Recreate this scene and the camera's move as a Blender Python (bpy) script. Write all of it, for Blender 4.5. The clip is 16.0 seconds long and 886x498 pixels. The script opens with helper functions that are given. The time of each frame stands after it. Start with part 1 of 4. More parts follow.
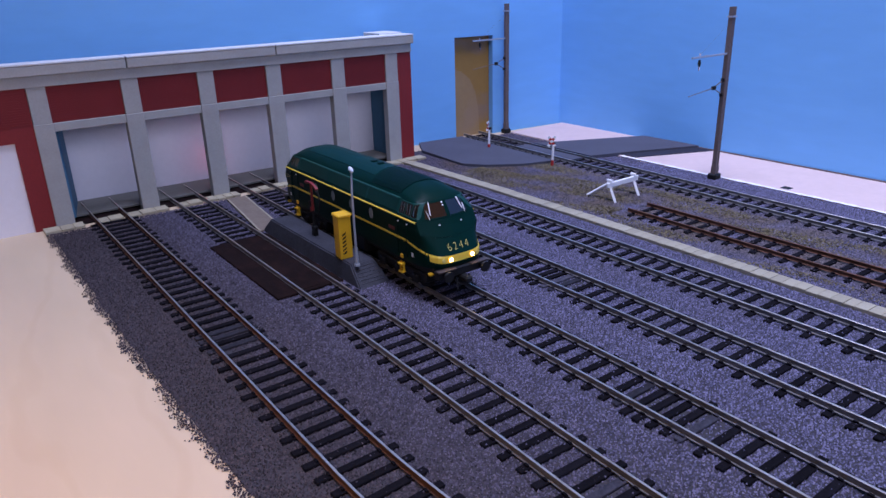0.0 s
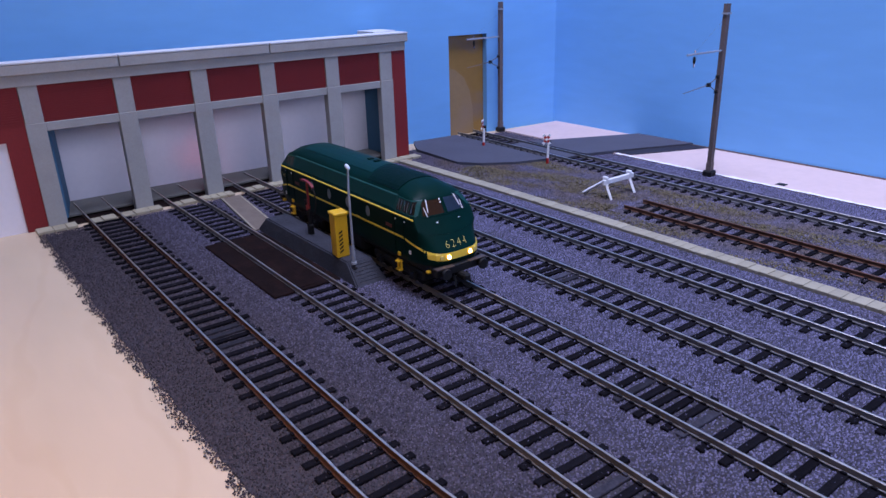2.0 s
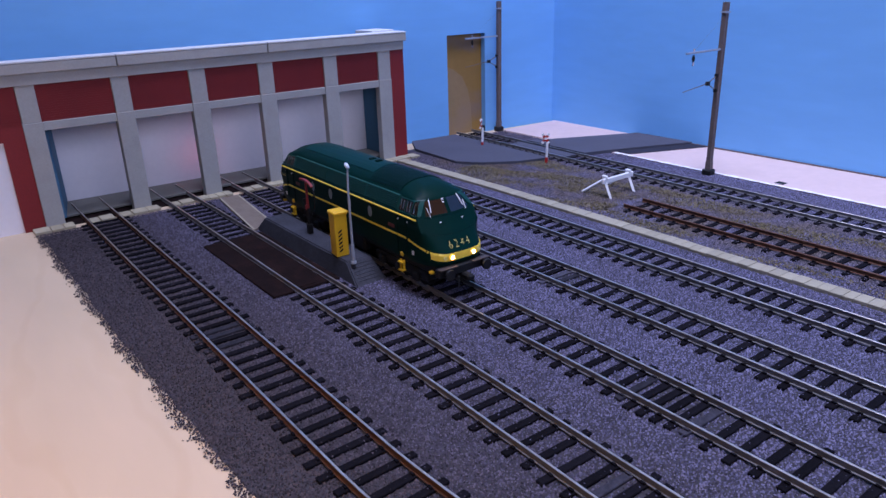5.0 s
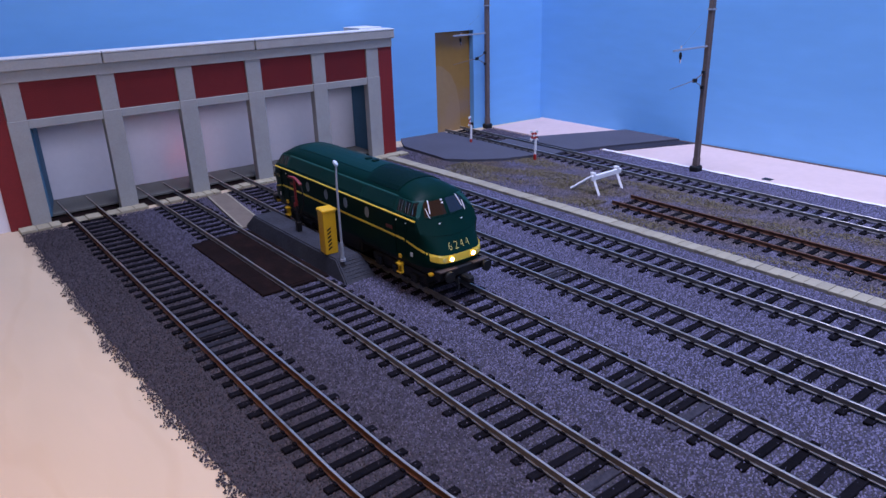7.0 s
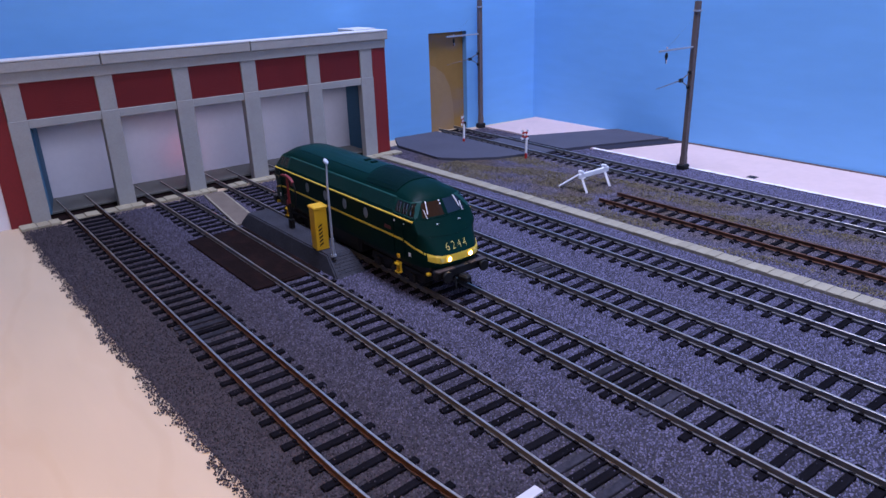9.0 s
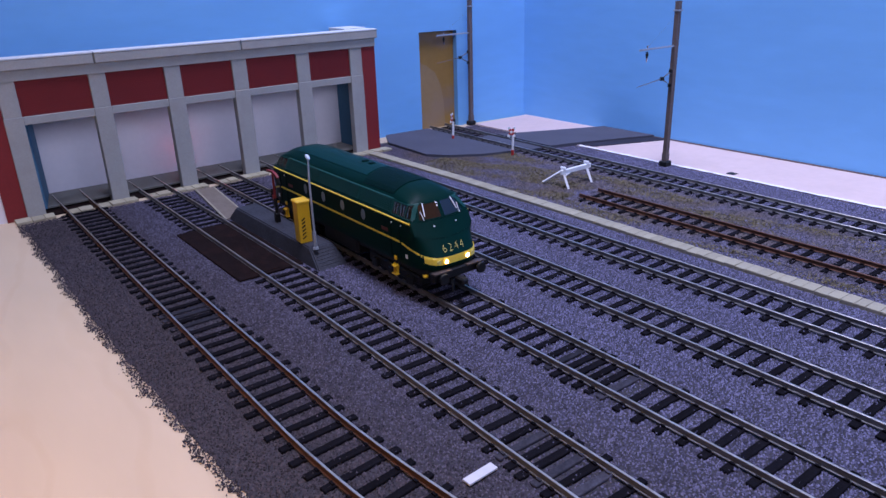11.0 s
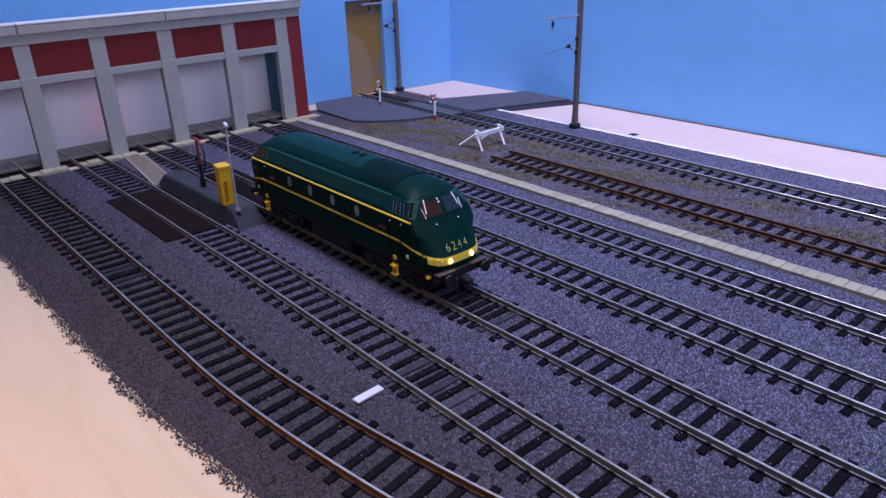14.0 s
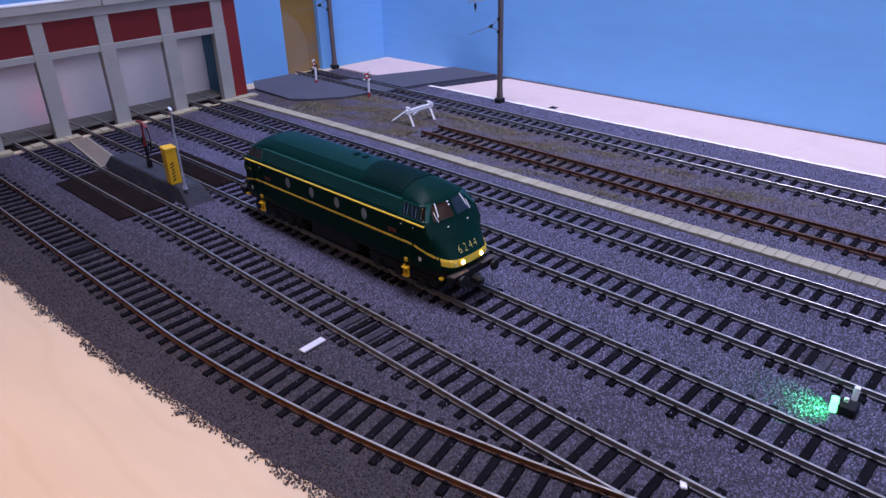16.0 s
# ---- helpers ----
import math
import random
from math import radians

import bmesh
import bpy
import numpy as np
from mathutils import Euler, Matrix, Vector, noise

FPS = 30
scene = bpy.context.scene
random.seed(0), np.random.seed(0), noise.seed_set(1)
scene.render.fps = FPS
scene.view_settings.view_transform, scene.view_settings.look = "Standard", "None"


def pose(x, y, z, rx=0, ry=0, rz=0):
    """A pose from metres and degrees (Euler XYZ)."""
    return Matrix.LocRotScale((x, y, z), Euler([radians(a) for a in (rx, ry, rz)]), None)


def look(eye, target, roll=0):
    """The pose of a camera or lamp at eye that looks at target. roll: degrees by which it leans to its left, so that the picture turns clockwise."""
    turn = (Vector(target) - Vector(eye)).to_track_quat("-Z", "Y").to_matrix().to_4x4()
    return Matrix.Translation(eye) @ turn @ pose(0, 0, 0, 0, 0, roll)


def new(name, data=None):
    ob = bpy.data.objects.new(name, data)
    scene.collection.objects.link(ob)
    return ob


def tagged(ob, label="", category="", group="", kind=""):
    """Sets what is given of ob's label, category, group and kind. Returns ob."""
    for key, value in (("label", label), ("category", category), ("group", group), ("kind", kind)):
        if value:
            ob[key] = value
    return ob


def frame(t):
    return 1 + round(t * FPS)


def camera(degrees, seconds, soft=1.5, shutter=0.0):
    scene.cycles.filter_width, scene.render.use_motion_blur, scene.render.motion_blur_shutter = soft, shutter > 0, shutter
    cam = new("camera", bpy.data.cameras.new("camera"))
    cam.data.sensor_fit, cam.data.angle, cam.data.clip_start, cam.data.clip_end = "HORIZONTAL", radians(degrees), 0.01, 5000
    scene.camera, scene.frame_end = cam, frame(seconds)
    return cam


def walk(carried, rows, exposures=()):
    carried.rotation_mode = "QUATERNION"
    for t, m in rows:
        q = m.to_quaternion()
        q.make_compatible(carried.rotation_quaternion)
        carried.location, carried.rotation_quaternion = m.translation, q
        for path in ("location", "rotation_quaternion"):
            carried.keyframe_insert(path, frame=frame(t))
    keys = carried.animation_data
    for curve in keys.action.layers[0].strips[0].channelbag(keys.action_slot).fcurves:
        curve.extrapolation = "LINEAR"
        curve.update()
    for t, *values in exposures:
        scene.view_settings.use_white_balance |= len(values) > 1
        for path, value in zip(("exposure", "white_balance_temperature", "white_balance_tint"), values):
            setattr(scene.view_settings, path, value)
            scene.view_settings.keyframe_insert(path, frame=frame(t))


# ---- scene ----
# A model railway yard in 1:87 on a table. Lengths below are in millimetres.
from mathutils.bvhtree import BVHTree

MM = 0.001
cam = camera(64.3, 16.0, soft=1.5)
PATH = [
    (0, (-174.0, -1.1, 133.0), (-63.1, 149.3, 61.7), -1.6),
    (0.5, (-174.3, -0.5, 132.3), (-62.9, 149.5, 60.8), -1.6),
    (1, (-175.8, 1.5, 131.3), (-63.3, 150.7, 59.9), -1.6),
    (1.5, (-175.8, 1.5, 131.3), (-63.2, 150.5, 59.9), -1.6),
    (2, (-175.3, 1.1, 131.2), (-62.7, 150.2, 60.0), -1.7),
    (2.5, (-174.9, 1.6, 130.9), (-62.8, 150.9, 59.2), -1.7),
    (3, (-174.9, 1.4, 130.7), (-62.5, 150.5, 59.1), -1.6),
    (3.5, (-174.9, 1.4, 131.2), (-62.5, 150.5, 59.4), -1.7),
    (4, (-176.0, 1.9, 130.3), (-63.4, 151.0, 59.0), -1.7),
    (6.5, (-175.2, 2.6, 130.1), (-60.5, 150.0, 58.6), -1.8),
    (7, (-175.9, 2.2, 130.1), (-60.5, 148.8, 58.3), -1.7),
    (7.5, (-177.1, -0.8, 131.0), (-61.2, 145.6, 59.3), -1.8),
    (8, (-177.8, -3.5, 131.3), (-61.8, 142.8, 59.6), -1.8),
    (8.5, (-175.9, -6.7, 130.8), (-60.7, 140.0, 58.9), -1.8),
    (9, (-177.2, -9.3, 131.6), (-61.9, 137.5, 59.7), -1.8),
    (11.5, (-174.0, -28.8, 133.0), (-59.9, 118.5, 60.4), -1.8),
    (12, (-174.8, -30.8, 132.5), (-59.1, 114.4, 58.3), -1.9),
    (12.5, (-171.6, -35.1, 134.1), (-53.6, 107.2, 57.6), -1.8),
    (13, (-173.2, -43.7, 135.2), (-54.5, 96.6, 56.2), -1.7),
    (13.5, (-175.4, -53.4, 138.0), (-55.5, 85.4, 58.4), -1.7),
    (14, (-177.3, -65.0, 139.7), (-55.9, 71.5, 58.2), -1.7),
    (14.5, (-181.3, -74.9, 142.6), (-58.5, 59.4, 59.6), -1.7),
    (15, (-184.8, -87.5, 146.3), (-60.5, 44.5, 61.9), -1.7),
    (15.5, (-188.3, -95.8, 151.8), (-64.3, 35.8, 66.2), -1.6),
    (16, (-197.2, -96.5, 154.9), (-67.6, 26.8, 65.3), -1.6),
]
walk(cam, [(t, look([v * MM for v in eye], [v * MM for v in aim], roll)) for t, eye, aim, roll in PATH],
     exposures=[(0, 0.0, 6500, 10), (12.0, 0.0, 6500, 10), (13.5, 0.0, 6600, 10.5), (15.5, 0.0, 7000, 12), (16.0, 0.0, 6950, 12)])

# ---------------------------------------------------------------- light
world = bpy.data.worlds.new("room_air")
world.use_nodes = True
scene.world = world
wbg = world.node_tree.nodes["Background"]
wbg.inputs["Color"].default_value = (0.55, 0.62, 1.0, 1)
wbg.inputs["Strength"].default_value = 0.008


def area_lamp(name, eye, aim, sx, sy, watts, colour, spread=180):
    d = bpy.data.lights.new(name, "AREA")
    d.shape, d.size, d.size_y, d.energy, d.color = "RECTANGLE", sx, sy, watts, colour
    d.spread = radians(spread)
    ob = new(name, d)
    ob.matrix_world = look(eye, aim)
    return ob


def point_lamp(name, at, watts, colour, radius):
    d = bpy.data.lights.new(name, "POINT")
    d.energy, d.color, d.shadow_soft_size = watts, colour, radius
    ob = new(name, d)
    ob.location = at
    return ob


area_lamp("ceiling_light", (0.02, 0.16, 1.14), (0.60, -0.05, 0.0), 0.5, 0.25, 14.3, (0.622, 0.66, 1.0), 128)
# unseen low fill added behind the camera to brighten the shed bays
area_lamp("rear_fill_light", (-0.05, -0.74, 0.48), (0.0, 0.48, 0.02), 1.1, 0.4, 1.9, (0.622, 0.66, 1.0), 120)
area_lamp("warm_room_light", (-0.70, -0.12, 0.62), (-0.44, 0.05, 0), 0.2, 0.2, 1.05, (1.0, 0.54, 0.17), 50)


# ---------------------------------------------------------------- materials
def mat(name, colour, rough=0.6, metal=0.0, vary=0.15, grain=900.0, blot=60.0, bump=0.1, per_piece=0.0, dark=None, dark_amount=0.0, spec=0.5, stretch=None):
    """Colour with grain and blotches, fine relief, some change from piece to piece and stains of a second colour."""
    m = bpy.data.materials.new(name)
    m.use_nodes = True
    nt = m.node_tree
    b = nt.nodes["Principled BSDF"]
    tc = nt.nodes.new("ShaderNodeTexCoord")
    n1 = nt.nodes.new("ShaderNodeTexNoise")
    n1.inputs["Scale"].default_value = grain
    n1.inputs["Detail"].default_value = 4
    n2 = nt.nodes.new("ShaderNodeTexNoise")
    n2.inputs["Scale"].default_value = blot
    n2.inputs["Detail"].default_value = 5
    where = tc.outputs["Object"]
    if stretch:
        mp = nt.nodes.new("ShaderNodeMapping")
        mp.inputs["Scale"].default_value = stretch
        mp.inputs["Rotation"].default_value = (0, 0, 0.25)
        nt.links.new(where, mp.inputs["Vector"])
        where = mp.outputs["Vector"]
    nt.links.new(where, n1.inputs["Vector"])
    nt.links.new(where, n2.inputs["Vector"])
    add = nt.nodes.new("ShaderNodeMath")
    add.operation = "ADD"
    nt.links.new(n1.outputs["Fac"], add.inputs[0])
    nt.links.new(n2.outputs["Fac"], add.inputs[1])
    ramp = nt.nodes.new("ShaderNodeMapRange")
    ramp.inputs["From Min"].default_value, ramp.inputs["From Max"].default_value = 0.65, 1.35
    ramp.inputs["To Min"].default_value, ramp.inputs["To Max"].default_value = 1 - vary, 1 + vary
    nt.links.new(add.outputs[0], ramp.inputs["Value"])
    last = ramp.outputs["Result"]
    if per_piece:
        oi = nt.nodes.new("ShaderNodeObjectInfo")
        pr = nt.nodes.new("ShaderNodeMapRange")
        pr.inputs["To Min"].default_value, pr.inputs["To Max"].default_value = 1 - per_piece, 1 + per_piece
        nt.links.new(oi.outputs["Random"], pr.inputs["Value"])
        mul = nt.nodes.new("ShaderNodeMath")
        mul.operation = "MULTIPLY"
        nt.links.new(last, mul.inputs[0])
        nt.links.new(pr.outputs["Result"], mul.inputs[1])
        last = mul.outputs[0]
    sc = nt.nodes.new("ShaderNodeVectorMath")
    sc.operation = "SCALE"
    sc.inputs[0].default_value = colour
    nt.links.new(last, sc.inputs["Scale"])
    col = sc.outputs["Vector"]
    if dark is not None:
        n3 = nt.nodes.new("ShaderNodeTexNoise")
        n3.inputs["Scale"].default_value = blot * 2.3
        n3.inputs["Detail"].default_value = 7
        nt.links.new(where, n3.inputs["Vector"])
        mr = nt.nodes.new("ShaderNodeMapRange")
        mr.inputs["From Min"].default_value, mr.inputs["From Max"].default_value = 0.5, 0.68
        mr.inputs["To Max"].default_value = dark_amount
        nt.links.new(n3.outputs["Fac"], mr.inputs["Value"])
        mix = nt.nodes.new("ShaderNodeMix")
        mix.data_type = "RGBA"
        nt.links.new(mr.outputs["Result"], mix.inputs["Factor"])
        nt.links.new(col, mix.inputs[6])
        mix.inputs[7].default_value = (*dark, 1)
        col = mix.outputs[2]
    nt.links.new(col, b.inputs["Base Color"])
    b.inputs["Roughness"].default_value, b.inputs["Metallic"].default_value = rough, metal
    b.inputs["Specular IOR Level"].default_value = spec
    if bump:
        bp = nt.nodes.new("ShaderNodeBump")
        bp.inputs["Strength"].default_value, bp.inputs["Distance"].default_value = bump, 0.0006
        nt.links.new(n1.outputs["Fac"], bp.inputs["Height"])
        nt.links.new(bp.outputs["Normal"], b.inputs["Normal"])
    return m


def glow(name, colour, strength):
    m = bpy.data.materials.new(name)
    m.use_nodes = True
    b = m.node_tree.nodes["Principled BSDF"]
    b.inputs["Base Color"].default_value = (*colour, 1)
    b.inputs["Emission Color"].default_value = (*colour, 1)
    b.inputs["Emission Strength"].default_value = strength
    return m


M_SKY = mat("sky_blue_wall_paint", (0.172, 0.437, 0.80), 0.75, vary=0.05, grain=90, blot=9, bump=0.05, dark=(0.157, 0.40, 0.742), dark_amount=0.5, stretch=(0.4, 0.4, 1.7))
M_PLY = mat("pale_plywood", (0.56, 0.435, 0.29), 0.65, vary=0.07, grain=70, blot=9, bump=0.06, dark=(0.56, 0.41, 0.29), dark_amount=0.35, stretch=(1.0, 0.22, 1.0))
def wood_figure(m):
    """Long, faint, wavering growth lines over a board's colour."""
    nt = m.node_tree
    b = nt.nodes["Principled BSDF"]
    old = b.inputs["Base Color"].links[0].from_socket
    tc = nt.nodes.new("ShaderNodeTexCoord")
    wave = nt.nodes.new("ShaderNodeTexWave")
    wave.wave_type, wave.bands_direction = "BANDS", "X"
    for key, value in (("Scale", 11.0), ("Distortion", 14.0), ("Detail", 4.0), ("Detail Scale", 0.8)):
        wave.inputs[key].default_value = value
    mp = nt.nodes.new("ShaderNodeMapping")
    mp.inputs["Scale"].default_value = (1.0, 0.45, 1.0)
    mp.inputs["Rotation"].default_value = (0, 0, 0.35)
    nt.links.new(tc.outputs["Object"], mp.inputs["Vector"])
    nt.links.new(mp.outputs["Vector"], wave.inputs["Vector"])
    mr = nt.nodes.new("ShaderNodeMapRange")
    mr.inputs["From Min"].default_value, mr.inputs["From Max"].default_value = 0.9, 1.0
    mr.inputs["To Max"].default_value = 0.16
    nt.links.new(wave.outputs["Fac"], mr.inputs["Value"])
    mix = nt.nodes.new("ShaderNodeMix")
    mix.data_type, mix.blend_type = "RGBA", "MULTIPLY"
    nt.links.new(mr.outputs["Result"], mix.inputs["Factor"])
    nt.links.new(old, mix.inputs[6])
    mix.inputs[7].default_value = (0.80, 0.70, 0.58, 1)
    nt.links.new(mix.outputs[2], b.inputs["Base Color"])


wood_figure(M_PLY)
M_WHITEPAINT = mat("white_painted_board", (0.60, 0.45, 0.41), 0.6, vary=0.05, grain=200, blot=18, bump=0.06, dark=(0.51, 0.38, 0.34), dark_amount=0.35)
M_BED = mat("ballast_bed", (0.035, 0.033, 0.042), 0.95, vary=0.5, grain=700, blot=120, bump=0.9)
M_SLEEPER = mat("black_plastic_sleeper", (0.0065, 0.0060, 0.0085), 0.95, vary=0.3, grain=1500, blot=300, bump=0.3, per_piece=0.25, spec=0.06)
M_PALE = mat("dusty_grey_sleeper", (0.038, 0.037, 0.050), 0.9, vary=0.4, grain=900, blot=200, bump=0.3, per_piece=0.5, spec=0.12)
M_RAIL = mat("nickel_silver_rail", (0.58, 0.53, 0.47), 0.42, 1.0, vary=0.18, grain=700, blot=90, bump=0.04, dark=(0.32, 0.26, 0.2), dark_amount=0.5)
M_RUST = mat("rusty_rail", (0.125, 0.055, 0.032), 0.6, 0.3, vary=0.3, grain=900, blot=70, bump=0.1, dark=(0.12, 0.06, 0.035), dark_amount=0.5)
M_RAILSIDE = mat("dull_grey_rail_web", (0.155, 0.15, 0.155), 0.5, 0.0, vary=0.3, grain=900, blot=90, bump=0.1)
M_CONC = mat("grey_concrete_card", (0.36, 0.35, 0.325), 0.85, vary=0.08, grain=900, blot=40, bump=0.12, dark=(0.30, 0.28, 0.26), dark_amount=0.35)
M_PARAPET = mat("pale_grey_coping", (0.62, 0.63, 0.64), 0.8, vary=0.06, grain=900, blot=40, bump=0.1)
M_BRICK = mat("dark_red_corrugated_panel", (0.205, 0.011, 0.012), 0.7, vary=0.14, grain=900, blot=40, bump=0.12)
M_WHITE = mat("white_card", (0.78, 0.74, 0.76), 0.7, vary=0.03, grain=300, blot=25, bump=0.04)
M_FLOORG = mat("grey_card_floor", (0.14, 0.135, 0.12), 0.8, vary=0.1, grain=600, blot=40, bump=0.08)
M_INBLUE = mat("blue_grey_card", (0.05, 0.15, 0.24), 0.8, vary=0.1, grain=600, blot=40, bump=0.08)
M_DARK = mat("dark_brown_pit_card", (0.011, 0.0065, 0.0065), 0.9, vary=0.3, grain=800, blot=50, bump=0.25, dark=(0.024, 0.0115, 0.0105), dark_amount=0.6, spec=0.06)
M_SILL = mat("sandy_stone_sill", (0.36, 0.32, 0.22), 0.85, vary=0.15, grain=900, blot=120, bump=0.35, per_piece=0.12, dark=(0.3, 0.25, 0.17), dark_amount=0.5)
M_KERB = mat("pale_concrete_slab", (0.32, 0.285, 0.205), 0.85, vary=0.1, grain=900, blot=60, bump=0.2, per_piece=0.10, dark=(0.19, 0.18, 0.15), dark_amount=0.5)
M_PATH = mat("brown_sand_path", (0.17, 0.135, 0.105), 0.9, vary=0.15, grain=900, blot=90, bump=0.3, dark=(0.13, 0.10, 0.08), dark_amount=0.5)
M_ROAD = mat("dark_grey_road_card", (0.072, 0.074, 0.098), 0.9, vary=0.12, grain=900, blot=30, bump=0.15, spec=0.2)
M_ROADBAND = mat("dark_blue_grey_strip", (0.028, 0.029, 0.042), 0.9, vary=0.2, grain=900, blot=40, bump=0.15, spec=0.15)
# the brown blotches put a floor reflection into the ochre
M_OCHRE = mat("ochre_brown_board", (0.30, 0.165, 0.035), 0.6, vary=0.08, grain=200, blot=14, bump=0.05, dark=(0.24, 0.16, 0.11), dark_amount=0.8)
# paler brown: light reflected onto the lining's foot, put into colour
M_LITFOOT = mat("paler_lit_brown_board", (0.31, 0.195, 0.085), 0.6, vary=0.08, grain=200, blot=14, bump=0.05, dark=(0.30, 0.20, 0.13), dark_amount=0.6)
M_PLATFORM = mat("dark_grey_resin_island", (0.036, 0.038, 0.050), 0.85, vary=0.35, grain=900, blot=90, bump=0.4, spec=0.25)
M_YELLOW = mat("yellow_plastic", (0.76, 0.44, 0.018), 0.4, vary=0.06, grain=700, blot=60, bump=0.05)
M_BLACK = mat("black_plastic", (0.008, 0.008, 0.009), 0.55, vary=0.2, grain=900, blot=60, bump=0.1, spec=0.3)
M_METAL = mat("grey_painted_metal", (0.36, 0.40, 0.47), 0.4, 0.2, vary=0.1, grain=900, blot=60, bump=0.05)
M_MAST = mat("weathered_brown_steel_mast", (0.15, 0.11, 0.10), 0.6, 0.1, vary=0.25, grain=700, blot=60, bump=0.15)
M_REDP = mat("red_plastic", (0.42, 0.018, 0.016), 0.45, vary=0.1, grain=700, blot=60, bump=0.05)
M_MAROON = mat("dark_maroon_metal", (0.10, 0.010, 0.012), 0.5, vary=0.15, grain=700, blot=60, bump=0.05)
M_HOSERED = mat("dull_red_metal", (0.21, 0.016, 0.018), 0.5, vary=0.15, grain=700, blot=60, bump=0.05)
# glass for one pane, the lit cab interior put in as brown
M_LITPANE = mat("brown_lit_pane_glass", (0.034, 0.018, 0.011), 0.12, vary=0.1, bump=0.0, spec=0.12)
M_GLINT = mat("green_grey_reflection_strip", (0.55, 0.62, 0.56), 0.2, 1.0, vary=0.2, grain=700, blot=120, bump=0.0)
M_WHITEP = mat("white_plastic", (0.82, 0.82, 0.84), 0.45, vary=0.04, grain=700, blot=60, bump=0.04)
M_DULLWHITE = mat("dull_white_plastic", (0.55, 0.55, 0.60), 0.6, vary=0.08, grain=700, blot=90, bump=0.06)
M_GREEN = mat("dark_green_gloss_paint", (0.0010, 0.019, 0.0148), 0.42, vary=0.06, grain=400, blot=40, bump=0.015, spec=0.06)
M_ROOFG = mat("dark_green_roof_paint", (0.0013, 0.028, 0.024), 0.42, vary=0.10, grain=500, blot=40, bump=0.03, spec=0.1)
# paler than the body green: the louvre band's highlight is in the colour
M_LOUVRE = mat("mid_green_lit_paint", (0.005, 0.052, 0.043), 0.36, vary=0.12, grain=500, blot=40, bump=0.02, spec=0.3)
M_SIDEGLASS = mat("brown_black_side_glass", (0.010, 0.007, 0.005), 0.12, vary=0.1, bump=0.0, spec=0.4)
M_NUMBER = mat("pale_yellow_number_paint", (0.72, 0.58, 0.16), 0.35, vary=0.05, bump=0.0)
M_BEAM = mat("dark_brown_beam_plate", (0.06, 0.042, 0.036), 0.5, vary=0.3, grain=900, blot=120, bump=0.1)
M_GRILLE = mat("black_green_roof_grille", (0.0010, 0.012, 0.010), 0.5, vary=0.2, grain=900, blot=60, bump=0.3, spec=0.05)
# the highlight along the roof edge is painted as this pale green
M_GUTTER = mat("gutter_highlight_green", (0.02, 0.11, 0.092), 0.35, vary=0.1, grain=500, blot=40, bump=0.02, spec=0.4)
M_STRIPE = mat("yellow_stripe_paint", (0.84, 0.60, 0.07), 0.22, vary=0.05, grain=700, blot=60, bump=0.0)
M_GLASS = mat("dark_cab_glass", (0.010, 0.011, 0.015), 0.06, vary=0.1, bump=0.0, spec=0.6)
M_PORT = mat("pale_porthole_glass", (0.22, 0.26, 0.29), 0.15, vary=0.15, bump=0.0)
M_CHROME = mat("bright_metal", (0.8, 0.8, 0.82), 0.15, 1.0, vary=0.05, bump=0.0)
M_LAMP = glow("warm_headlight", (1.0, 0.74, 0.30), 22.0)
# the rim itself glows to stand for the headlight's amber halo
M_LAMPHALO = glow("amber_halo_glow", (1.0, 0.50, 0.06), 0.7)
M_GREENGLOW = glow("green_lens", (0.13, 1.0, 0.38), 3.2)
M_GRASS = mat("dry_static_grass", (0.17, 0.14, 0.075), 0.95, vary=0.35, grain=900, blot=70, bump=0.4)
M_ROOM = mat("room_plaster", (0.26, 0.26, 0.28), 0.9, vary=0.04, grain=60, blot=4, bump=0.05)
M_CARPET = mat("room_floor_boards", (0.18, 0.13, 0.09), 0.7, vary=0.15, grain=60, blot=5, bump=0.05)


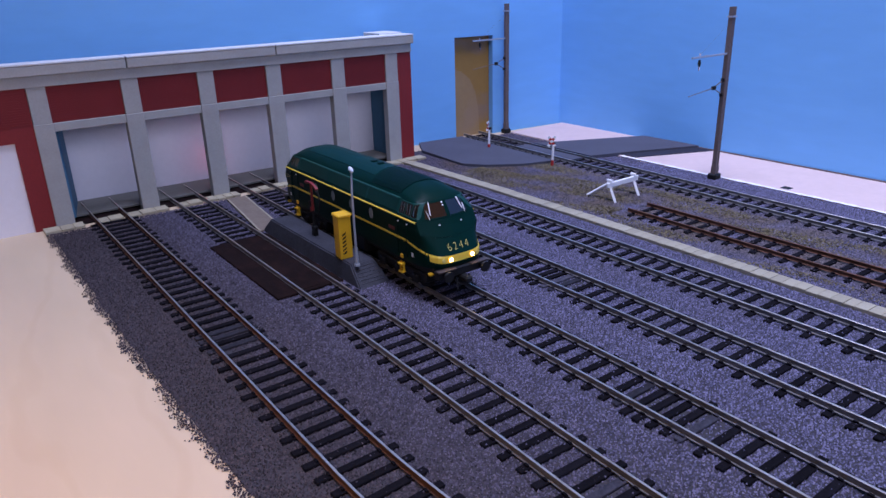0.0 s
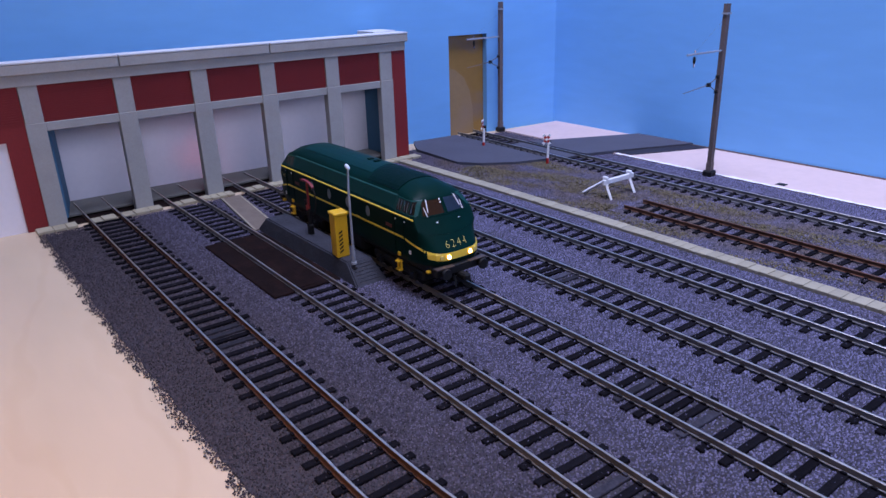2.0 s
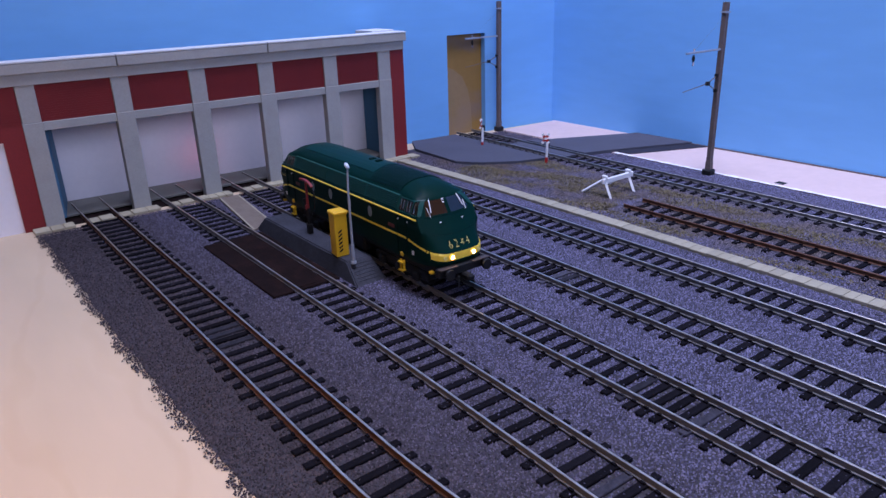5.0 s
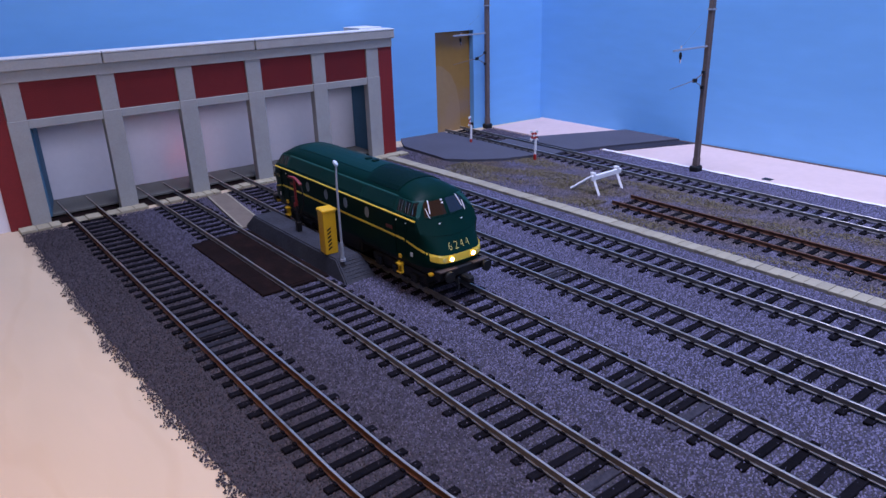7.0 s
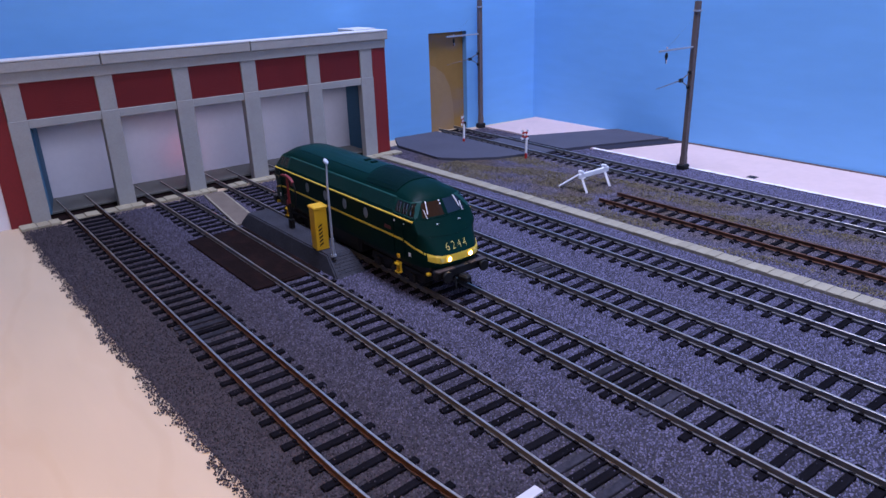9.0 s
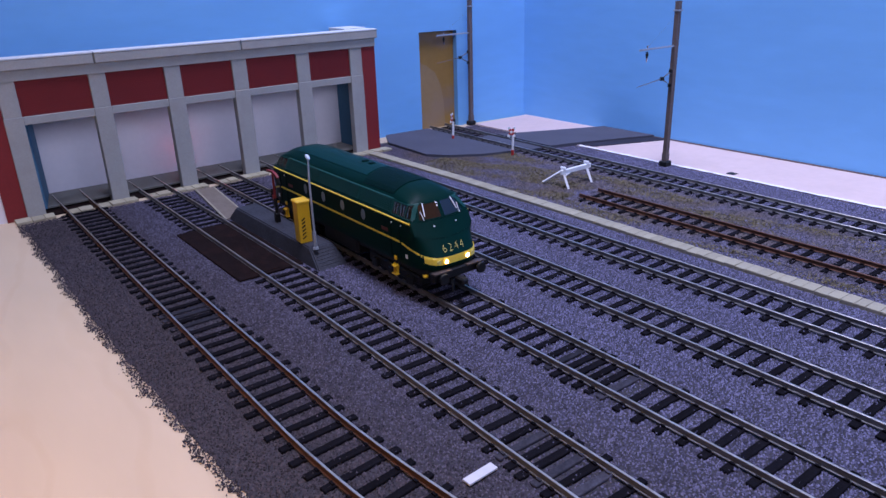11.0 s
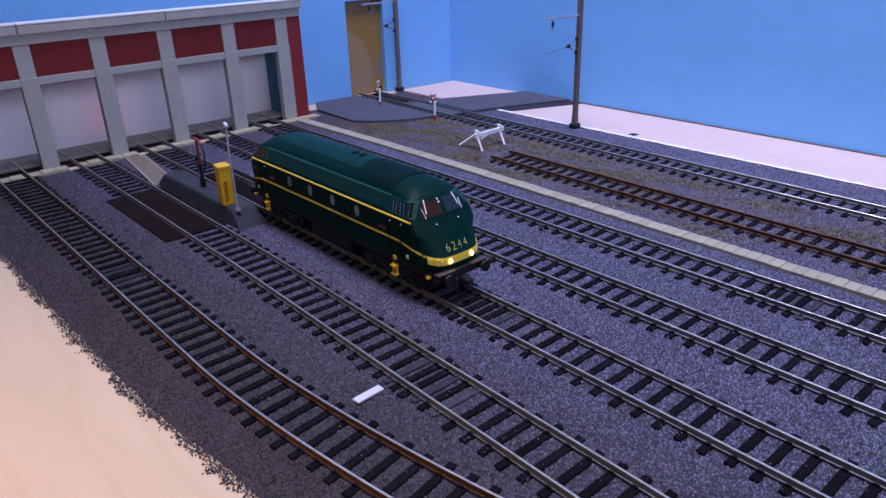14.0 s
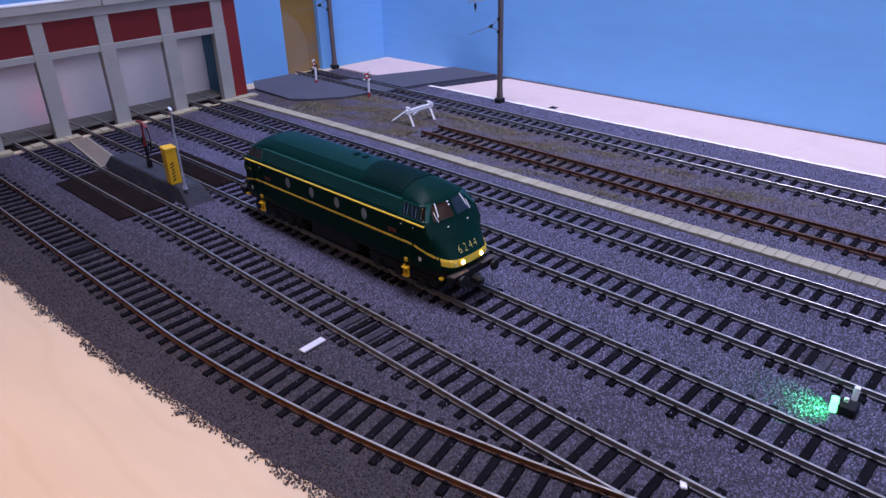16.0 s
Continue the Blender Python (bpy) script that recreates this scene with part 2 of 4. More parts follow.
def stone_material():
    m = bpy.data.materials.new("blue_grey_ballast_grains")
    m.use_nodes = True
    nt = m.node_tree
    b = nt.nodes["Principled BSDF"]
    geo = nt.nodes.new("ShaderNodeNewGeometry")
    ramp = nt.nodes.new("ShaderNodeValToRGB")
    e = ramp.color_ramp.elements
    e[0].position, e[0].color = 0.0, (0.026, 0.025, 0.040, 1)
    e[1].position, e[1].color = 1.0, (0.195, 0.188, 0.305, 1)
    mid = e.new(0.6)
    mid.color = (0.108, 0.104, 0.180, 1)
    nt.links.new(geo.outputs["Random Per Island"], ramp.inputs["Fac"])
    # browner, dirtier stone in broad stains of its own
    tc = nt.nodes.new("ShaderNodeTexCoord")
    n = nt.nodes.new("ShaderNodeTexNoise")
    n.inputs["Scale"].default_value, n.inputs["Detail"].default_value = 16, 3
    nt.links.new(tc.outputs["Object"], n.inputs["Vector"])
    mr = nt.nodes.new("ShaderNodeMapRange")
    mr.inputs["From Min"].default_value, mr.inputs["From Max"].default_value = 0.45, 0.75
    mr.inputs["To Max"].default_value = 0.45
    nt.links.new(n.outputs["Fac"], mr.inputs["Value"])
    mix = nt.nodes.new("ShaderNodeMix")
    mix.data_type, mix.blend_type = "RGBA", "MULTIPLY"
    nt.links.new(mr.outputs["Result"], mix.inputs["Factor"])
    nt.links.new(ramp.outputs["Color"], mix.inputs[6])
    mix.inputs[7].default_value = (0.75, 0.68, 0.60, 1)
    # brown soil mixed in along the table's edge, darkened further in place of weaker light
    sep = nt.nodes.new("ShaderNodeSeparateXYZ")
    nt.links.new(tc.outputs["Object"], sep.inputs[0])
    wob = nt.nodes.new("ShaderNodeMath")
    wob.operation, wob.inputs[1].default_value = "MULTIPLY_ADD", 0.05
    nt.links.new(n.outputs["Fac"], wob.inputs[0])
    nt.links.new(sep.outputs["X"], wob.inputs[2])
    er = nt.nodes.new("ShaderNodeMapRange")
    er.inputs["From Min"].default_value, er.inputs["From Max"].default_value = -0.075, 0.03
    er.inputs["To Min"].default_value, er.inputs["To Max"].default_value = 1.0, 0.0
    nt.links.new(wob.outputs[0], er.inputs["Value"])
    stone_mix = nt.nodes.new("ShaderNodeMix")
    stone_mix.data_type, stone_mix.blend_type = "RGBA", "MULTIPLY"
    nt.links.new(er.outputs["Result"], stone_mix.inputs["Factor"])
    nt.links.new(mix.outputs[2], stone_mix.inputs[6])
    stone_mix.inputs[7].default_value = (0.42, 0.35, 0.25, 1)
    # a tan, earthy plot between the kerb and the far track
    masks = []
    for axis, edges in (("X", (0.128, 0.150, 0.200, 0.222)), ("Y", (-0.16, 0.20, 0.43, 0.45))):
        for lo, hi in (edges[:2], edges[:1:-1]):
            ms = nt.nodes.new("ShaderNodeMapRange")
            ms.inputs["From Min"].default_value, ms.inputs["From Max"].default_value = lo, hi
            nt.links.new(sep.outputs[axis], ms.inputs["Value"])
            masks.append(ms.outputs["Result"])
    spots = nt.nodes.new("ShaderNodeTexNoise")
    spots.inputs["Scale"].default_value, spots.inputs["Detail"].default_value = 45, 4
    nt.links.new(tc.outputs["Object"], spots.inputs["Vector"])
    sm = nt.nodes.new("ShaderNodeMapRange")
    sm.inputs["From Min"].default_value, sm.inputs["From Max"].default_value = 0.3, 0.6
    nt.links.new(spots.outputs["Fac"], sm.inputs["Value"])
    cover = sm.outputs["Result"]
    for k in masks:
        mu = nt.nodes.new("ShaderNodeMath")
        mu.operation = "MULTIPLY"
        nt.links.new(cover, mu.inputs[0])
        nt.links.new(k, mu.inputs[1])
        cover = mu.outputs[0]
    tan = nt.nodes.new("ShaderNodeMix")
    tan.data_type, tan.blend_type = "RGBA", "MULTIPLY"
    nt.links.new(cover, tan.inputs["Factor"])
    nt.links.new(stone_mix.outputs[2], tan.inputs[6])
    tan.inputs[7].default_value = (1.0, 0.82, 0.44, 1)
    stone_mix = tan
    # darker, browner stone on the roads before the shed
    shed_mask = None
    for axis, lo, hi in (("Y", 0.345, 0.43), ("X", -0.05, 0.0)):
        ms = nt.nodes.new("ShaderNodeMapRange")
        ms.inputs["From Min"].default_value, ms.inputs["From Max"].default_value = lo, hi
        nt.links.new(sep.outputs[axis], ms.inputs["Value"])
        if shed_mask is None:
            shed_mask = ms.outputs["Result"]
        else:
            mu = nt.nodes.new("ShaderNodeMath")
            mu.operation = "MULTIPLY"
            nt.links.new(shed_mask, mu.inputs[0])
            nt.links.new(ms.outputs["Result"], mu.inputs[1])
            shed_mask = mu.outputs[0]
    shed_tone = nt.nodes.new("ShaderNodeMix")
    shed_tone.data_type, shed_tone.blend_type = "RGBA", "MULTIPLY"
    nt.links.new(shed_mask, shed_tone.inputs["Factor"])
    nt.links.new(stone_mix.outputs[2], shed_tone.inputs[6])
    shed_tone.inputs[7].default_value = (0.74, 0.68, 0.60, 1)
    stone_mix = shed_tone
    nt.links.new(stone_mix.outputs[2], b.inputs["Base Color"])
    b.inputs["Roughness"].default_value = 0.9
    b.inputs["Specular IOR Level"].default_value = 0.25
    return m


M_STONE = stone_material()


# ---------------------------------------------------------------- builders
def part(name, bm, material, parent=None, label="", smooth=False):
    """Links a bmesh made in millimetres as one mesh object."""
    me = bpy.data.meshes.new(name)
    bmesh.ops.recalc_face_normals(bm, faces=bm.faces)
    bm.to_mesh(me)
    bm.free()
    me.transform(Matrix.Scale(MM, 4))
    me.materials.append(material)
    if smooth:
        for p in me.polygons:
            p.use_smooth = True
    ob = new(name, me)
    ob.parent = parent
    if label:
        tagged(ob, label)
    return ob


def thing(name, at, label, category, group="", kind="", rz=0.0):
    ob = new(name)
    ob.empty_display_size = 0.01
    ob.matrix_basis = pose(at[0] * MM, at[1] * MM, at[2] * MM, 0, 0, rz)
    return tagged(ob, label, category, group, kind)


def box(bm, x0, x1, y0, y1, z0, z1, bevel=0.0, m=None):
    made = bmesh.ops.create_cube(bm, size=1.0)["verts"]
    for v in made:
        v.co = Vector(((x0 + x1) / 2 + v.co.x * (x1 - x0), (y0 + y1) / 2 + v.co.y * (y1 - y0), (z0 + z1) / 2 + v.co.z * (z1 - z0)))
    if m is not None:
        bmesh.ops.transform(bm, matrix=m, verts=made)
    if bevel:
        es = {e for v in made for e in v.link_edges}
        bmesh.ops.bevel(bm, geom=list(es), offset=bevel, segments=1, affect="EDGES", profile=0.5)
    return bm


def cube(*a, bevel=0.0, m=None):
    return box(bmesh.new(), *a, bevel=bevel, m=m)


def rod(bm, a, b, r0, r1=None, sides=8):
    a, b = Vector(a), Vector(b)
    d = b - a
    m = Matrix.Translation((a + b) / 2) @ d.to_track_quat("Z", "Y").to_matrix().to_4x4()
    bmesh.ops.create_cone(bm, cap_ends=True, segments=sides, radius1=r0, radius2=r0 if r1 is None else r1, depth=d.length, matrix=m)
    return bm


def prism(points, z0, z1, bm=None):
    """An upright slab on a polygon of (x, y) points."""
    bm = bm or bmesh.new()
    lo = [bm.verts.new((x, y, z0)) for x, y in points]
    hi = [bm.verts.new((x, y, z1)) for x, y in points]
    n = len(points)
    bm.faces.new(hi)
    bm.faces.new(lo[::-1])
    for i in range(n):
        bm.faces.new((lo[i], lo[(i + 1) % n], hi[(i + 1) % n], hi[i]))
    return bm


def sweep(path, profile, bm=None):
    """A profile of (side, up) points carried along a path of (x, y, z) points."""
    bm = bm or bmesh.new()
    rings = []
    for i, p in enumerate(path):
        a, b = Vector(path[max(i - 1, 0)]), Vector(path[min(i + 1, len(path) - 1)])
        d = (b - a).normalized()
        side = Vector((d.y, -d.x, 0)).normalized()
        up = side.cross(d)
        rings.append([bm.verts.new(Vector(p) + side * s + up * u) for s, u in profile])
    n = len(profile)
    for r, q in zip(rings, rings[1:]):
        for i in range(n):
            bm.faces.new((r[i], r[(i + 1) % n], q[(i + 1) % n], q[i]))
    bm.faces.new(rings[0])
    bm.faces.new(rings[-1][::-1])
    return bm


# ---------------------------------------------------------------- setting
def wall_y(x):
    return 498.0 - 0.094 * (x - 175.0)


WALL_TURN = math.degrees(math.atan(-0.094))

table = part("ground", cube(-900, 329, -700, 560, -18, -0.8), M_PLY)
tagged(table, "pale bare plywood table top under the model yard", "table top", kind="structure")
for lx in (-850, 290):
    for ly in (-650, 500):
        tagged(part("table_leg", cube(lx - 25, lx + 25, ly - 25, ly + 25, -780, -18), M_PLY), "plain square wooden table leg", "table leg", kind="structure")
strip = part("board", cube(262.5, 328.8, -260, 480, -0.8, 0.2), M_WHITEPAINT)
tagged(strip, "white-painted plywood strip beside the ballast", "board", kind="structure")

rough_y = list(range(-260, 353, 4))
edge = part("paint_line", prism([(261.6 + random.uniform(-0.7, 0.4), y) for y in rough_y] + [(265.0 + random.uniform(-1.6, 1.0), y) for y in rough_y[::-1]], 0.2, 0.32), M_WHITE)
tagged(edge, "white painted edge line along the board", "trim", kind="structure")

back = thing("wall_north", (0, 0, 0), "sky-blue painted backdrop wall with a cut opening", "wall", kind="structure")
wm = Matrix.Translation((175, 498, 0)) @ Matrix.Rotation(math.radians(WALL_TURN), 4, "Z")
bmw = bmesh.new()
box(bmw, -900, 35, 0, 6, -2, 420, m=wm)
box(bmw, 75, 156, 0, 6, -2, 420, m=wm)
box(bmw, 35, 75, 0, 6, 86.5, 420, m=wm)
part("wall_panel", bmw, M_SKY, back)
part("wall_east", cube(328.8, 336, -700, 500, -2, 420), M_SKY)
tagged(bpy.data.objects["wall_east"], "sky-blue painted backdrop wall", "wall", kind="structure")
tagged(part("trim", cube(327.6, 328.7, -690, 330, 0.3, 1.1), M_MAST), "thin brown bead along the foot of the blue wall", "trim", kind="structure")
och = thing("tunnel_lining", (175, 498, 0), "ochre brown board lining behind the opening in the wall", "board", kind="structure", rz=WALL_TURN)
part("lining_panel", cube(28, 90, 6.3, 9, -0.7, 110), M_OCHRE, och, "ochre painted lining board")
# arched panel paints the lining's light gradient towards the ground
foot = prism([(28.0, -0.6), (64.0, -0.6), (63.0, 22), (60.0, 38), (54.0, 50), (45.0, 57), (36.0, 60), (28.0, 61)], 0.0, 0.5)
bmesh.ops.transform(foot, matrix=Matrix.Translation((0, 6.2, 0)) @ Matrix.Rotation(math.radians(90), 4, "X"), verts=foot.verts)
part("lit_foot_panel", foot, M_LITFOOT, och, "paler brown arched panel painting the light at the lining's foot")

# the room round the table
room = [("wall_south", (-1000, 700, -900, -870, -780, 1330)), ("wall_west", (-1030, -1000, -900, 720, -780, 1330)), ("wall_far_north", (-1000, 700, 690, 720, -780, 1330)), ("wall_far_east", (700, 730, -900, 720, -780, 1330))]
for nm, b in room:
    tagged(part(nm, cube(*b), M_ROOM), "plain pale plaster room wall", "wall", kind="structure")
tagged(part("ceiling", cube(-1030, 730, -900, 720, 1330, 1360), M_ROOM), "plain pale plaster ceiling", "ceiling", kind="structure")
tagged(part("floor", cube(-1030, 730, -900, 720, -810, -780), M_CARPET), "plain brown room floor", "floor", kind="structure")


# ---------------------------------------------------------------- tracks
def lerp(knots, y):
    if y <= knots[0][0]:
        (a, p), (b, q) = knots[0], knots[1]
    else:
        for (a, p), (b, q) in zip(knots, knots[1:]):
            if y <= b:
                break
    return p + (q - p) * (y - a) / (b - a)


def line_1(y):
    return -93 + 0.0045 * max(0, y - 150) + (0.003844 * (150 - y) ** 1.7 if y < 150 else 0)


def line_2(y):
    return lerp([(-200, -49.2), (0, -48.8), (100, -46.6), (160, -44.8), (220, -43.3), (350, -42.4), (520, -42)], y)


LINES = {
    1: (line_1, -150, 505), 2: (line_2, -200, 505),
    3: (lambda y: -1.0 + 0.0155 * y, -200, 505), 4: (lambda y: 47.3 + 0.012 * y, -200, 505), 5: (lambda y: 93.8 + 0.012 * y, -200, 505),
    6: (lambda y: 157.4 + 0.022 * y, -200, 258), 7: (lambda y: 216.4 + 0.024 * y, -200, 497),
}
RAIL_TOP, GAUGE = 2.8, 17.3
RAIL_PROFILE = [(-0.7, 0.45), (0.7, 0.45), (0.7, 0.7), (0.22, 0.85), (0.22, 2.2), (0.42, 2.35), (0.42, 2.7), (0.30, 2.8), (-0.30, 2.8), (-0.42, 2.7), (-0.42, 2.35), (-0.22, 2.2), (-0.22, 0.85), (-0.7, 0.7)]


def sleeper_mesh(material, left=15.0, right=15.0):
    bm = bmesh.new()
    box(bm, -left, right, -1.4, 1.4, -0.75, 0.5, bevel=0.22)
    for s in (-1, 1):
        for o in (-1.25, 1.25):
            box(bm, s * GAUGE / 2 + o - 0.4, s * GAUGE / 2 + o + 0.4, -0.8, 0.8, 0.6, 1.15)
    me = bpy.data.meshes.new("sleeper")
    bmesh.ops.recalc_face_normals(bm, faces=bm.faces)
    bm.to_mesh(me)
    bm.free()
    me.transform(Matrix.Scale(MM, 4))
    me.materials.append(material)
    return me


SLEEPER_MESHES = [sleeper_mesh(M_SLEEPER, a, b) for a, b in ((14.0, 13.5), (13.2, 14.2), (13.7, 13.0), (14.3, 13.8))]
PALE_SLEEPER = sleeper_mesh(M_PALE, 12.2, 12.2)
JOINTS = {1: [(243, 267)], 2: [(72, 104)], 3: [(96, 127)], 4: [(198, 221), (-58, -38)], 5: [(20, 40)]}
SLEEPERS = []
PITCH = 7.85


def make_track(n):
    f, y0, y1 = LINES[n]
    rusty = n in (1, 6)
    words = {1: "rusty-sided curved model track joining its neighbour", 6: "rusty model siding track ending at a buffer stop", 7: "model track leading into the wall opening"}.get(n, "model railway track with black sleepers on ballast")
    t = thing("track", (0, 0, 0), words, "railway track", group="yard tracks")
    ys = list(np.arange(y0, y1 + 0.1, 12.0))
    for s in (-1, 1):
        line = []
        for y in ys:
            dx = (f(y + 1) - f(y - 1)) / 2
            k = math.hypot(1, dx)
            line.append((f(y) + s * GAUGE / 2 / k, y - s * GAUGE / 2 * dx / k, 0))
        ob = part("rail", sweep(line, RAIL_PROFILE), M_RAILSIDE, t)
        ob.data.materials.append(M_RUST)
        ob.data.materials.append(M_RAIL if n != 6 else M_RUST)
        for p in ob.data.polygons:
            p.material_index = 2 if p.center.z > 2.6 * MM else 1 if rusty else 0
    y = y0 + 3 + (n * 2.7) % PITCH
    while y < y1 - 2:
        inside = y > 450 and n < 6
        over_pit = n in (2, 3) and 277 < y < 364
        if not inside and not over_pit:
            dx = (f(y + 1) - f(y - 1)) / 2
            a = math.degrees(math.atan(-dx)) + random.uniform(-0.6, 0.6)
            joint = any(a0 < y < b0 for a0, b0 in JOINTS.get(n, []))
            ob = new("sleeper", PALE_SLEEPER if joint and random.random() < 0.6 else random.choice(SLEEPER_MESHES))
            ob.parent = t
            ob.matrix_basis = pose(f(y) * MM, y * MM, 0, 0, 0, a)
            SLEEPERS.append((f(y), y, math.radians(a)))
        y += 5.0 if any(a0 < y < b0 for a0, b0 in JOINTS.get(n, [])) else PITCH
    return t


# ---------------------------------------------------------------- engine shed
FY = 460.3
PILLARS = [(-121.3, -110.9), (-71.0, -60.4), (-24.6, -13.5), (22.0, 33.3), (71.6, 82.7), (117.4, 128.6)]


def make_shed():
    shed = thing("engine_shed", (0, 0, 0), "grey and dark red five-road model engine shed with open bays", "building")
    for a, b in PILLARS:
        part("pillar", cube(a, b, FY, FY + 6, -0.8, 61.5, bevel=0.25), M_CONC, shed)
        part("upper_pillar", cube(a + 0.3, b - 0.3, FY + 0.3, FY + 8, 61.5, 82.4, bevel=0.2), M_CONC, shed)
    spans = list(zip(PILLARS, PILLARS[1:]))
    for (a, b), (c, d) in spans:
        part("lintel", cube(b, c, FY + 0.6, FY + 9, 56.4, 61.4, bevel=0.25), M_CONC, shed)
        bm = cube(b - 0.3, c + 0.3, FY + 2.0, FY + 7, 61.2, 82.6)
        z = 61.8
        while z < 82:
            box(bm, b - 0.2, c + 0.2, FY + 1.65, FY + 2.2, z, z + 0.7)
            z += 1.35
        part("cladding_panel", bm, M_BRICK, shed, "dark red ribbed cladding panel")
    part("corner_panel", cube(128.6, 140.8, FY + 0.8, FY + 11, -0.8, 82.6), M_BRICK, shed, "dark red end panel")
    bm = cube(-260, -121.3, FY + 1.0, FY + 8, 52.5, 82.6)
    box(bm, -132.4, -121.3, FY + 1.0, FY + 8, -0.8, 52.5)
    z = 61.8
    while z < 82:
        box(bm, -259, -121.5, FY + 0.65, FY + 1.2, z, z + 0.7)
        z += 1.35
    part("cladding_panel", bm, M_BRICK, shed, "dark red ribbed cladding panel")
    part("loading_door", cube(-230, -132.4, FY + 2.5, FY + 6, -0.8, 52.5), M_WHITE, shed, "plain white door panel")
    part("fascia", cube(-260, 140.8, FY - 0.4, FY + 9, 82.4, 88.6, bevel=0.25), M_CONC, shed)
    for x0, x1 in ((-260, -66.2), (-65.6, 29.6), (30.2, 142.4)):
        part("cornice", cube(x0, x1, FY - 2.2, FY + 10, 88.6, 94.6, bevel=0.5), M_CONC, shed)
        part("coping", cube(x0, x1, FY - 2.4, FY + 12, 94.6, 95.6, bevel=0.2), M_PARAPET, shed, "pale coping strip")
    part("roof_upstand", cube(121, 140.8, FY + 12, 496, 89, 96.5, bevel=0.3), M_PARAPET, shed)
    part("side_wall", cube(137.5, 140.8, FY + 11, 497, -0.8, 88), M_BRICK, shed)
    part("inner_panel", cube(126, 128, FY + 6.2, 499, 1.2, 83.8), M_INBLUE, shed, "blue-grey inner side panel")
    part("inner_panel", prism([(-121, FY + 6.2), (-109.0, FY + 6.2), (-100.5, 506.5), (-121, 506.5)], 2.2, 83.8), M_INBLUE, shed, "blue-grey inner side panel")
    part("back_panel", prism([(-121, 507.0), (128, 499.2), (128, 501.0), (-121, 509.0)], -0.7, 83.8), M_WHITE, shed, "white card back panel")
    part("shed_floor", prism([(-121, 471.6), (125.8, 470.6), (125.8, 499.0), (-121, 506.6)], 0.9, 2.0), M_FLOORG, shed, "grey card shed floor")
    # unseen strip added to keep light off the back panel's top
    part("shade_strip", prism([(-259, 491), (137, 483), (137, 500.5), (-259, 513)], 84.0, 86.5), M_CONC, shed, "plain grey strip added out of view to shade the back panel")
    # flat dark brown sheet along all five doorways
    part("doorway_sheet", cube(-121, 128, FY - 2, FY + 24, -0.78, -0.2), M_DARK, shed, "dark brown sheet across the threshold gap")
    return shed


shed = make_shed()

# ---------------------------------------------------------------- roads and small structures
def make_roads():
    r = thing("road", (0, 0, 0), "dark grey card road crossing the far track", "road", kind="structure")
    part("road_slab", prism([(206, 374), (211, 374), (214, 492), (170, 496), (155, 470), (152, 413), (163, 397), (185, 381)], -0.7, 1.6), M_ROAD, r)
    # flat darker strip along the right slab's near edge
    part("road_band", prism([(266, 339.5), (328.5, 312.5), (328.5, 326.8), (265.2, 352.9)], 0.1, 0.7), M_ROADBAND, r, "darker strip beside the road")
    part("road_slab", prism([(239, 362), (263, 354), (328.5, 327), (328.5, 381), (256, 417), (240, 426)], -0.7, 2.2), M_ROAD, r)
    part("road_infill", cube(-6.5, 6.5, -32, 32, -0.7, 1.9, m=Matrix.Translation((226.0, 396, 0)) @ Matrix.Rotation(-0.024, 4, "Z")), M_ROAD, r)


def make_island():
    t = thing("refuelling_island", (-19.5, 318, 0), "dark grey moulded island with sloping ends between tracks", "platform")
    bm = bmesh.new()
    lo = [(-8.5, -56), (8.5, -56), (8.5, 56), (-8.5, 56)]
    hi = [(-6.5, -44), (6.5, -44), (6.5, 46), (-6.5, 46)]
    a = [bm.verts.new((x, y, -0.8)) for x, y in lo]
    b = [bm.verts.new((x, y, 8.6)) for x, y in hi]
    bm.faces.new(b)
    bm.faces.new(a[::-1])
    for i in range(4):
        bm.faces.new((a[i], a[(i + 1) % 4], b[(i + 1) % 4], b[i]))
    bmesh.ops.bevel(bm, geom=bm.edges[:], offset=0.6, segments=2, affect="EDGES")
    part("island_body", bm, M_PLATFORM, t)
    for i in range(7):
        for j in range(6):
            z = 1.2 + 1.15 * j
            y = -56 + (z + 0.8) / 9.4 * 12
            part("tread_stud", cube(-5.6 + i * 1.75, -4.6 + i * 1.75, y - 0.22, y + 0.3, z - 0.3, z + 0.22), M_PLATFORM, t)


def make_pump_box():
    t = thing("fuel_pump_box", (-23.0, 284.5, 8.6), "yellow plastic pump cabinet with a black chevron strip", "cabinet", rz=-6)
    part("cabinet_body", cube(-3.25, 3.25, -3.25, 3.25, 0, 20.6, bevel=0.3), M_YELLOW, t)
    bm = cube(-3.7, 3.7, -3.7, 3.7, 20.5, 22.3, bevel=0.5)
    part("lid", bm, M_YELLOW, t)
    for i in range(6):
        bm = bmesh.new()
        z = 2.0 + i * 1.9
        q = [(-1.7, z), (0.2, z + 1.2), (0.2, z + 2.1), (-1.7, z + 0.9)]
        v = [bm.verts.new((x, -3.33, zz)) for x, zz in q] + [bm.verts.new((x, -3.2, zz)) for x, zz in q]
        bm.faces.new(v[:4])
        bm.faces.new(v[:3:-1])
        for k in range(4):
            bm.faces.new((v[k], v[(k + 1) % 4], v[4 + (k + 1) % 4], v[4 + k]))
        part("chevron", bm, M_BLACK, t, "black slanted warning bar")


